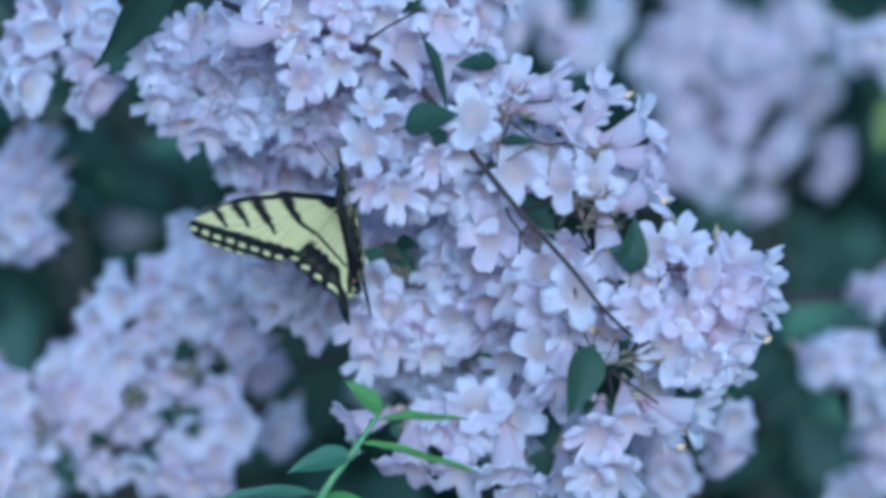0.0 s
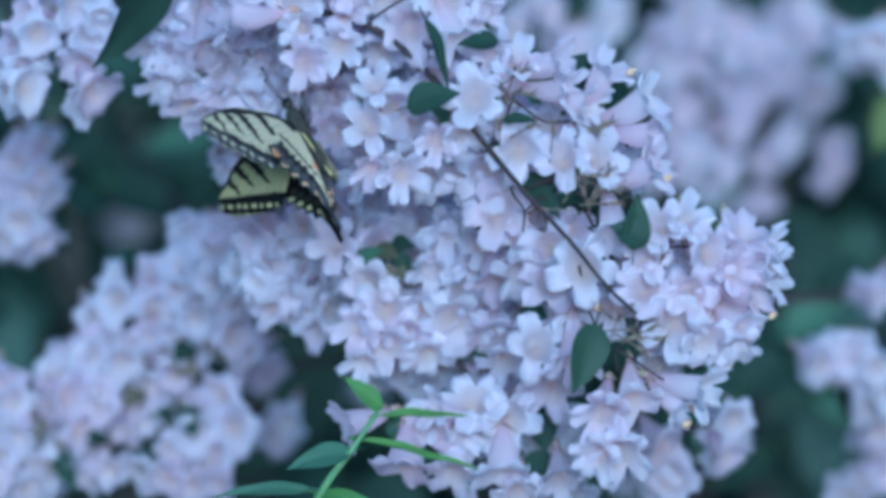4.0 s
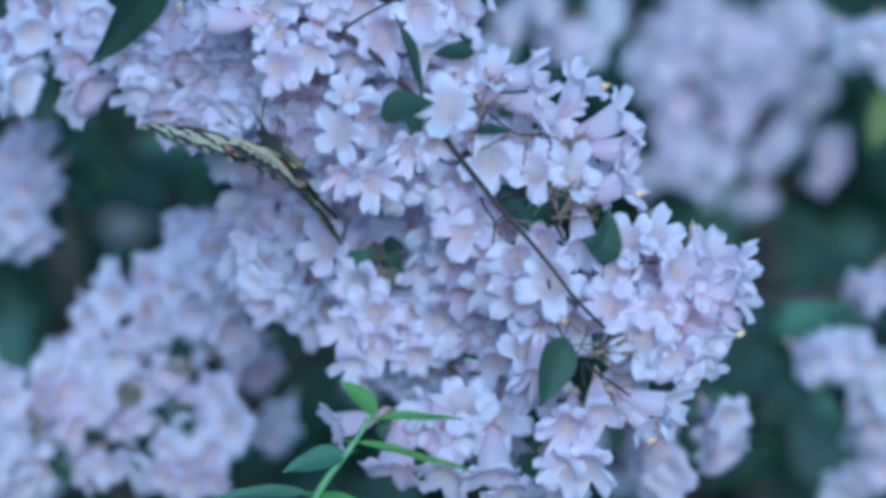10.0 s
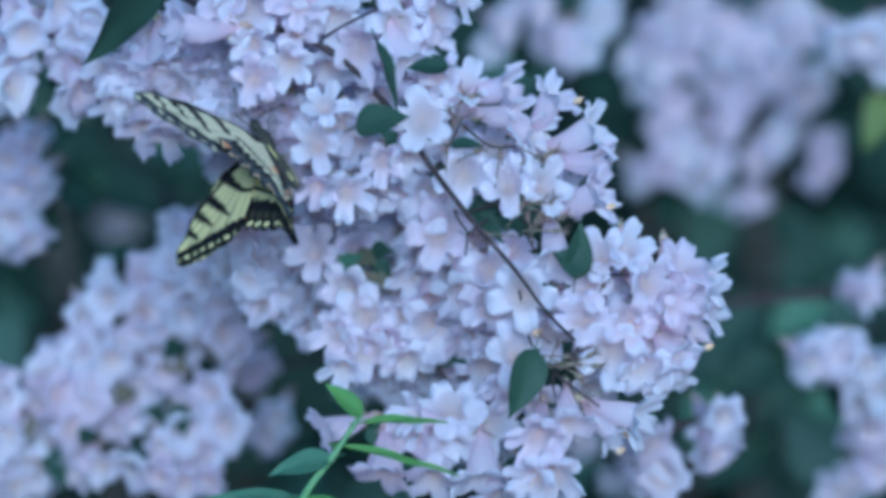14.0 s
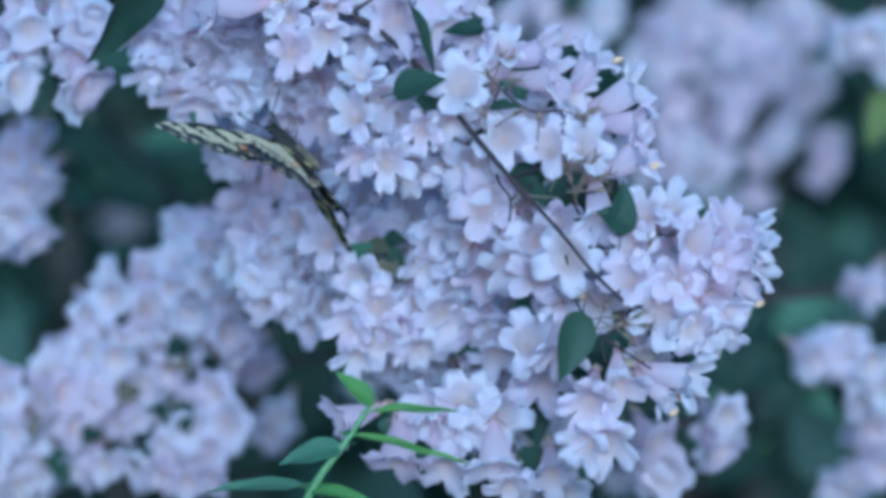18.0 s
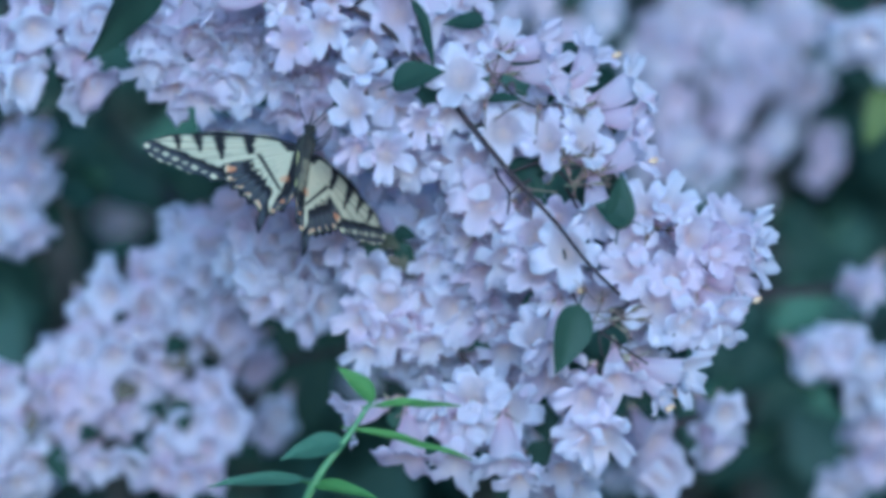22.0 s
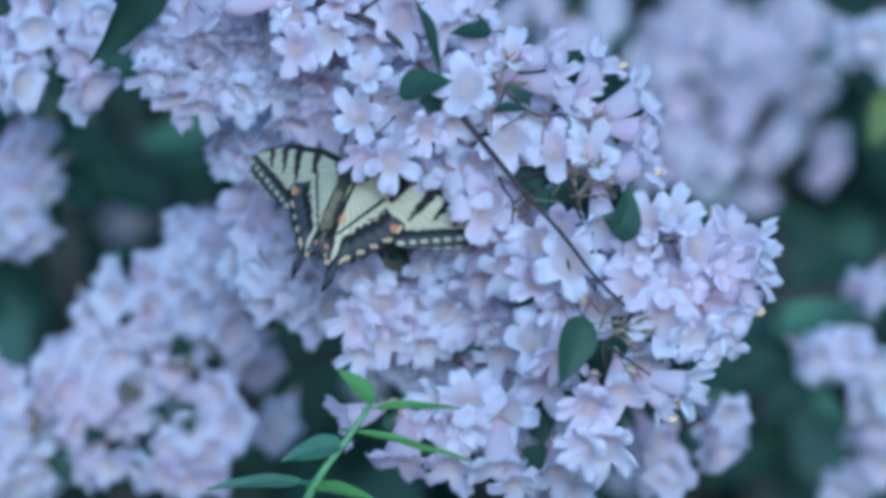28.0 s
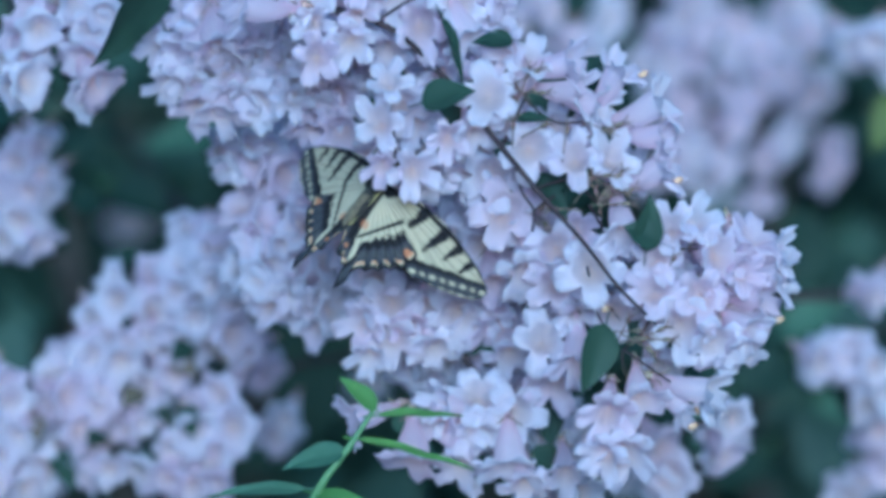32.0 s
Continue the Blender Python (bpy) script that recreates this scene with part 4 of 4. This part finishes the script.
def motions():
    twig_rows = [
        (0, 0, 0, 0, 0.0, 0.0, -0.0), (0.5, 52, -39, 1, 1.5, 0.8, -1.9), (1, 2, -35, 43, 0.3, 1.1, -0.9), (1.5, -11, -11, 30, 0.2, 0.8, 0.2),
        (2, 31, -39, 33, 0.5, 1.3, -1.1), (2.5, 35, -28, 18, 1.0, 0.1, -1.1), (3, -26, -18, 77, -0.1, 1.2, -0.0), (3.5, -6, -34, 9, -0.2, 2.2, -0.5),
        (5.5, 19, -40, -6, -0.6, -0.5, -0.6), (6, 16, -46, -3, -1.2, -0.3, -0.2), (6.5, -5, -26, -7, -1.1, 0.2, 0.3), (7, 7, -45, 17, 0.1, -0.0, -0.5),
        (7.5, -3, -37, -18, -0.5, 0.8, -0.3), (8, -14, -26, -3, -1.1, 1.0, 0.1), (8.5, -6, -30, -3, -0.6, 0.6, -0.0), (9, -20, -26, -9, -1.2, 0.4, 0.3),
        (9.5, -39, -19, 11, -1.3, 0.5, 0.8), (10, -36, -11, -19, -1.1, 0.5, 0.9), (10.5, -45, -14, 34, 0.1, -0.1, 0.8), (11, -57, -22, 31, 0.4, 0.3, 0.7),
        (11.5, -48, -30, 20, -1.1, -0.2, 0.6), (12, -43, -24, 25, -0.5, -0.6, 0.6), (12.5, -67, -14, 46, 1.2, 0.2, 1.1), (13, -67, -8, 47, 0.7, 0.5, 1.1),
        (13.5, -51, 1, 12, -0.3, 0.6, 1.3), (14, -73, 9, 84, 1.2, 0.1, 1.5), (14.5, -161, 27, 20, -2.8, 2.6, 4.5), (16.5, -149, 20, 54, 21.0, 14.2, 1.6),
        (17, -108, 32, -13, 21.0, 13.6, 1.3), (17.5, -72, 6, 19, 13.2, 7.4, 0.2), (18, -5, -48, -20, -3.2, 1.9, -0.6), (18.5, -15, -38, -23, -3.8, 2.7, 0.1),
        (19, 2, -49, -81, -5.0, 3.6, -0.2), (19.5, 23, -47, -4, -4.1, -0.2, -0.1), (20, 6, -45, -4, -3.2, 1.4, -0.2), (20.5, 4, -40, -3, -2.8, 1.3, -0.1),
        (21, -5, -48, -15, -4.2, 2.2, 0.2), (21.5, -23, -29, -6, -3.3, 2.0, 0.6), (22, -4, -55, -22, -4.4, 2.5, 0.0), (22.5, 15, -57, -37, -6.7, 1.9, -0.1),
        (23, 0, -61, -34, -5.1, 3.8, -0.1), (23.5, 6, -49, -19, -3.9, 2.0, 0.2), (24, 7, -55, -12, -4.4, 1.5, 0.2), (24.5, -4, -50, -29, -4.1, 1.4, 0.4),
        (25, 3, -44, -22, -3.6, 1.0, 0.3), (25.5, 7, -44, -18, -3.1, 1.2, 0.3), (27.5, -6, -38, -32, -3.4, 0.8, 0.8), (28, -4, -42, -33, -3.6, 0.6, 0.6),
        (28.5, -2, -35, -23, -2.9, 0.4, 0.6), (29, 16, -36, -13, -2.3, -0.6, 0.2), (29.5, -7, -20, -28, -7.2, -3.2, 1.1), (30, -15, -17, -22, -8.0, -2.7, 1.2),
        (30.5, 17, -26, -7, -1.2, -0.9, 0.2), (31, -7, -8, -36, -7.2, -3.8, 1.4), (31.5, 5, -31, -20, -6.5, -4.2, 0.5), (32, 27, -35, 7, -1.3, -2.2, 0.5)]
    walk(main, sway(C0, twig_rows))
    walk(crest, sway(K0, [(t, max(-60, 0.8 * dx), min(12, 0.9 * dy), 0, 0, 0, 0) for t, dx, dy, *rest in twig_rows]))
    walk(lower, sway(B0, [
        (0, 0, 0, 0, 0, 0, 0), (0.5, 2, -6, 0, 0, 0, 0), (1, 1, -9, 0, 0, 0, 0), (1.5, -2, -4, 0, 0, 0, 0), (2, 7, -5, 0, 0, 0, 0), (2.5, 3, -3, 0, 0, 0, 0),
        (3, -5, 0, 0, 0, 0, 0), (3.5, -6, 2, 0, 0, 0, 0), (5.5, -6, -2, 0, 0, 0, 0), (6, -8, -2, 0, 0, 0, 0), (6.5, -8, 2, 0, 0, 0, 0), (7, -5, -4, 0, 0, 0, 0),
        (7.5, -5, -4, 0, 0, 0, 0), (8, -6, -1, 0, 0, 0, 0), (8.5, -8, -1, 0, 0, 0, 0), (9, -11, 2, 0, 0, 0, 0), (9.5, -13, 5, 0, 0, 0, 0), (10, -16, 8, 0, 0, 0, 0),
        (10.5, -15, 8, 0, 0, 0, 0), (11, -18, 8, 0, 0, 0, 0), (11.5, -18, 7, 0, 0, 0, 0), (12, -22, 9, 0, 0, 0, 0), (12.5, -21, 1, 0, 0, 0, 0), (13, -25, 9, 0, 0, 0, 0),
        (13.5, -21, 15, 0, 0, 0, 0), (14, -26, 17, 0, 0, 0, 0), (14.5, -51, 24, 0, 0, 0, 0), (16.5, -30, 7, 0, 0, 0, 0), (17, -15, 2, 0, 0, 0, 0), (17.5, -11, 3, 0, 0, 0, 0),
        (18, -9, 0, 0, 0, 0, 0), (18.5, 0, -5, 0, 0, 0, 0), (19, 6, -8, 0, 0, 0, 0), (19.5, 4, -8, 0, 0, 0, 0), (20, 7, -5, 0, 0, 0, 0), (20.5, 7, 2, 0, 0, 0, 0),
        (21, 5, -2, 0, 0, 0, 0), (21.5, 5, -1, 0, 0, 0, 0), (22, 11, -5, 0, 0, 0, 0), (22.5, 3, -5, 0, 0, 0, 0), (23, 7, -5, 0, 0, 0, 0), (23.5, 5, -4, 0, 0, 0, 0),
        (24, 5, -6, 0, 0, 0, 0), (24.5, 5, -6, 0, 0, 0, 0), (25, 3, -3, 0, 0, 0, 0), (25.5, 3, -2, 0, 0, 0, 0), (27.5, -2, -3, 0, 0, 0, 0), (28, -5, -3, 0, 0, 0, 0),
        (28.5, -3, -2, 0, 0, 0, 0), (29, 2, -4, 0, 0, 0, 0), (29.5, -1, -4, 0, 0, 0, 0), (30, -1, -4, 0, 0, 0, 0), (30.5, -5, -2, 0, 0, 0, 0), (31, -3, -3, 0, 0, 0, 0),
        (31.5, -5, -1, 0, 0, 0, 0), (32, 6, -8, 0, 0, 0, 0)]))
    walk(shoot, sway(G0, [
        (0, 0, 0, 0, 0, 0, 0), (1, 2, 1, 0, 0, 0, 0), (2, -1, 2, 0, 0, 0, 0), (3, 1, -2, 0, 0, 0, 0), (6, 0, -5, 0, 0, 0, 0), (7, 1, -6, 0, 0, 0, 0),
        (8, 1, -5, 0, 0, 0, 0), (9, 1, 0, 0, 0, 0, 0), (10, -1, 5, 0, 0, 0, 0), (11, -3, -1, 0, 0, 0, 0), (12, -4, -3, 0, 0, 0, 0), (13, -11, 5, 0, 0, 0, 0),
        (14, -16, 12, 0, 0, 0, 0), (14.5, -18, 12, 0, 0, 0, 0), (16.5, -15, 9, 0, 0, 0, 0), (17, -13, 8, 0, 0, 0, 0), (18, -3, -5, 0, 0, 0, 0), (19, 0, -9, 0, 0, 0, 0),
        (20, 0, -8, 0, 0, 0, 0), (20.5, -4, 3, 0, 0, 0, 0), (21, -1, -3, 0, 0, 0, 0), (22, 3, -11, 0, 0, 0, 0), (23, -2, -14, 0, 0, 0, 0), (24, -1, -15, 0, 0, 0, 0),
        (25, -2, -11, 0, 0, 0, 0), (28, -5, -11, 0, 0, 0, 0), (29, -3, -8, 0, 0, 0, 0), (30, -3, -6, 0, 0, 0, 0), (31, -5, -7, 0, 0, 0, 0), (32, -6, -3, 0, 0, 0, 0)]))
    walk(corner, sway((60, 60, 0.09), [
        (0, 0, 0, 0, 0, 0, 0), (1, -2, -4, 0, 0, 0, 0), (2, 2, -6, 0, 0, 0, 0), (3, -5, 5, 0, 0, 0, 0), (6, -5, -2, 0, 0, 0, 0), (7, -4, -3, 0, 0, 0, 0),
        (8, -3, -2, 0, 0, 0, 0), (9, -5, -2, 0, 0, 0, 0), (10, -8, 4, 0, 0, 0, 0), (11, -9, 2, 0, 0, 0, 0), (12, -10, -2, 0, 0, 0, 0), (13, -11, 3, 0, 0, 0, 0),
        (14, -9, 6, 0, 0, 0, 0), (17, -11, 5, 0, 0, 0, 0), (18, -8, 2, 0, 0, 0, 0), (19, 0, 3, 0, 0, 0, 0), (20, 3, 1, 0, 0, 0, 0), (21, 4, 3, 0, 0, 0, 0),
        (22, 3, 5, 0, 0, 0, 0), (23, 2, 5, 0, 0, 0, 0), (24, 2, 2, 0, 0, 0, 0), (25, 2, 3, 0, 0, 0, 0), (28, -3, 2, 0, 0, 0, 0), (29, -1, 2, 0, 0, 0, 0),
        (30, -5, 3, 0, 0, 0, 0), (31, -3, 2, 0, 0, 0, 0), (32, 0, -6, 0, 0, 0, 0)]))
    walk(fly, flight([
        (0, 616, 374, 0.000, 81.5, -28.4, -8.5), (0.5, 670, 364, 0.014, 86.3, -34.2, -6.6), (1, 600, 347, 0.000, 93.8, -29.6, 9.8),
        (1.5, 551, 294, 0.014, 86.0, -53.3, -13.0), (2, 580, 258, 0.000, 84.9, -79.2, -25.2), (2.5, 613, 263, 0.014, 85.3, -71.3, -32.6),
        (3, 519, 257, 0.000, 64.0, -85.5, -19.1), (3.5, 538, 232, 0.006, 74.1, -89.4, -41.1), (5.5, 542, 269, 0.012, 70.7, -110.7, -30.9),
        (6, 576, 265, 0.012, 105.9, -105.4, -37.6), (6.5, 562, 251, 0.014, 67.7, -87.5, -21.4), (7, 547, 265, 0.012, 60.2, -73.2, 9.3),
        (7.5, 520, 254, 0.014, 58.0, -61.8, 1.0), (8, 513, 242, 0.012, 78.2, -64.8, 4.1), (8.5, 533, 213, 0.014, 123.7, -56.4, -34.3),
        (9, 523, 213, 0.012, 132.0, -53.7, -33.4), (9.5, 503, 254, 0.014, 67.1, -100.5, -7.6), (10, 499, 268, 0.014, 41.6, -159.5, -35.8),
        (10.5, 491, 249, 0.014, 48.3, -143.6, -33.0), (11, 505, 275, 0.014, 31.4, -156.4, -29.3), (11.5, 517, 277, 0.014, 25.8, -146.6, -18.2),
        (12, 524, 251, 0.014, 63.0, -136.3, -37.0), (12.5, 526, 260, 0.014, 68.5, -125.7, -25.0), (13, 497, 268, 0.014, 59.8, -125.0, -22.7),
        (13.5, 622, 318, 0.014, 5.8, -101.4, -25.6), (14, 495, 270, 0.014, 54.0, -93.2, -20.2), (14.5, 459, 291, 0.014, 43.1, -107.6, -7.5),
        (16.5, 384, 328, 0.014, 74.7, -110.2, -40.9), (17, 427, 320, 0.014, 42.9, -120.6, -27.7), (17.5, 453, 312, 0.014, 43.4, -133.7, -20.5),
        (18, 524, 266, 0.014, 47.1, -151.8, -36.6), (18.5, 552, 266, 0.014, 27.4, -150.6, -28.3), (19, 560, 262, 0.004, 8.6, 166.7, 40.9),
        (20, 536, 258, 0.004, -14.9, -142.6, -1.0), (20.5, 483, 306, 0.004, -23.3, -144.8, -34.6), (21, 544, 309, 0.004, 1.8, -140.1, -13.2),
        (21.5, 535, 297, 0.004, 10.1, -96.2, -24.1), (22, 555, 285, 0.004, 11.3, -125.1, -54.7), (22.5, 591, 291, 0.004, 23.3, -110.5, -54.6),
        (23, 617, 339, 0.004, 49.6, -139.7, -23.3), (24, 550, 336, 0.004, 9.5, 176.2, 21.2), (24.5, 557, 351, 0.004, 32.5, 167.6, 19.5),
        (25, 632, 355, 0.004, -44.5, -165.6, -53.5), (25.5, 615, 312, 0.004, 31.0, 137.1, 99.1), (27.5, 638, 318, 0.004, -38.0, -132.2, -101.8),
        (28, 621, 324, 0.004, -39.3, -128.5, -111.7), (28.5, 660, 333, 0.004, -33.4, -129.4, -102.5), (29, 683, 322, 0.004, 44.5, 134.2, 60.0),
        (29.5, 632, 341, 0.004, -39.3, -150.6, -83.7), (30, 613, 343, 0.004, 43.7, 147.1, 89.4), (30.5, 672, 365, 0.004, -44.6, -111.9, -116.2),
        (31, 618, 359, 0.004, -65.4, -118.4, -111.6), (31.5, 639, 327, 0.004, -51.3, -141.7, -85.8), (32, 666, 336, 0.004, -50.6, -155.2, -74.2)]))
    lift_right = [
        (0, 65, 25), (0.5, 67, 23), (1, 65, 26), (1.5, 95, 22), (2, 19, 21), (2.5, 33, 25), (3, 45, 34), (3.5, 38, 32), (5.5, 17, 31),
        (6, 5, 10), (6.5, 86, 21), (7, 87, 23), (7.5, 87, 34), (8, 86, 24), (8.5, 83, -1), (9, 89, -11), (9.5, 50, 32), (10, -8, 40),
        (10.5, -8, 48), (11, -4, 42), (11.5, 8, 35), (12, -2, 26), (12.5, 7, 35), (13, 8, 41), (13.5, 55, 12), (14, 49, 27), (14.5, 47, 35),
        (16.5, 17, 21), (17, 19, 38), (17.5, 11, 41), (18, -2, 38), (18.5, 56, 5), (19, 29, 21), (20, 80, -9), (20.5, 36, 11), (21, 40, 13),
        (21.5, 86, 25), (22, 53, 26), (22.5, 53, 40), (23, 12, 10), (24, 32, -18), (24.5, 11, 8), (25, 22, 28), (25.5, 46, 30), (27.5, 60, 34),
        (28, 37, 37), (28.5, 48, 28), (29, 16, 3), (29.5, 42, 22), (30, 32, 7), (30.5, 30, 37), (31, 34, 28), (31.5, 38, 28), (32, 24, 9)]
    lift_left = [
        (0, 48, 33), (0.5, 59, 32), (1, 44, 22), (1.5, 66, 26), (2, 24, 29), (2.5, 33, 29), (3, 19, 21), (3.5, 40, 28), (5.5, 6, 28),
        (6, 9, 11), (6.5, 96, 21), (7, 95, 23), (7.5, 95, 33), (8, 96, 24), (8.5, 98, -1), (9, 78, 2), (9.5, 1, 25), (10, 41, 20),
        (10.5, 35, 30), (11, 57, 26), (11.5, 28, 14), (12, 38, 39), (12.5, 32, 33), (13, 32, 31), (13.5, 54, 23), (14, 35, 29), (14.5, 48, 19),
        (16.5, 17, 30), (17, 28, 16), (17.5, 20, 14), (18, 38, 29), (18.5, 40, 2), (19, 71, 12), (20, 8, 19), (20.5, 47, 6), (21, 38, -1),
        (21.5, -7, 17), (22, 19, 17), (22.5, -1, 20), (23, 11, 1), (24, 39, -16), (24.5, 27, 9), (25, -15, 38), (25.5, 58, 27), (27.5, 41, 26),
        (28, 43, 31), (28.5, 53, 21), (29, 10, 37), (29.5, 48, 26), (30, 51, 34), (30.5, 44, 29), (31, 24, 40), (31.5, 37, 38), (32, 61, 28)]
    for (fore, hind), side, lift in ((wings[0], 1, lift_right), (wings[1], -1, lift_left)):
        walk(fore, [(t, pose(side * 0.0015, 0.004, 0.0012) @ pose(0, 0, 0, 0, -side * a, 0) @ pose(0, 0, 0, 0, 0, -side * b)) for t, a, b in lift])
        walk(hind, [(t, pose(side * 0.0015, 0.001, 0.0006) @ pose(0, 0, 0, 0, -side * (a - 2), 0) @ pose(0, 0, 0, 0, 0, -side * b * 0.4)) for t, a, b in lift])


motions()
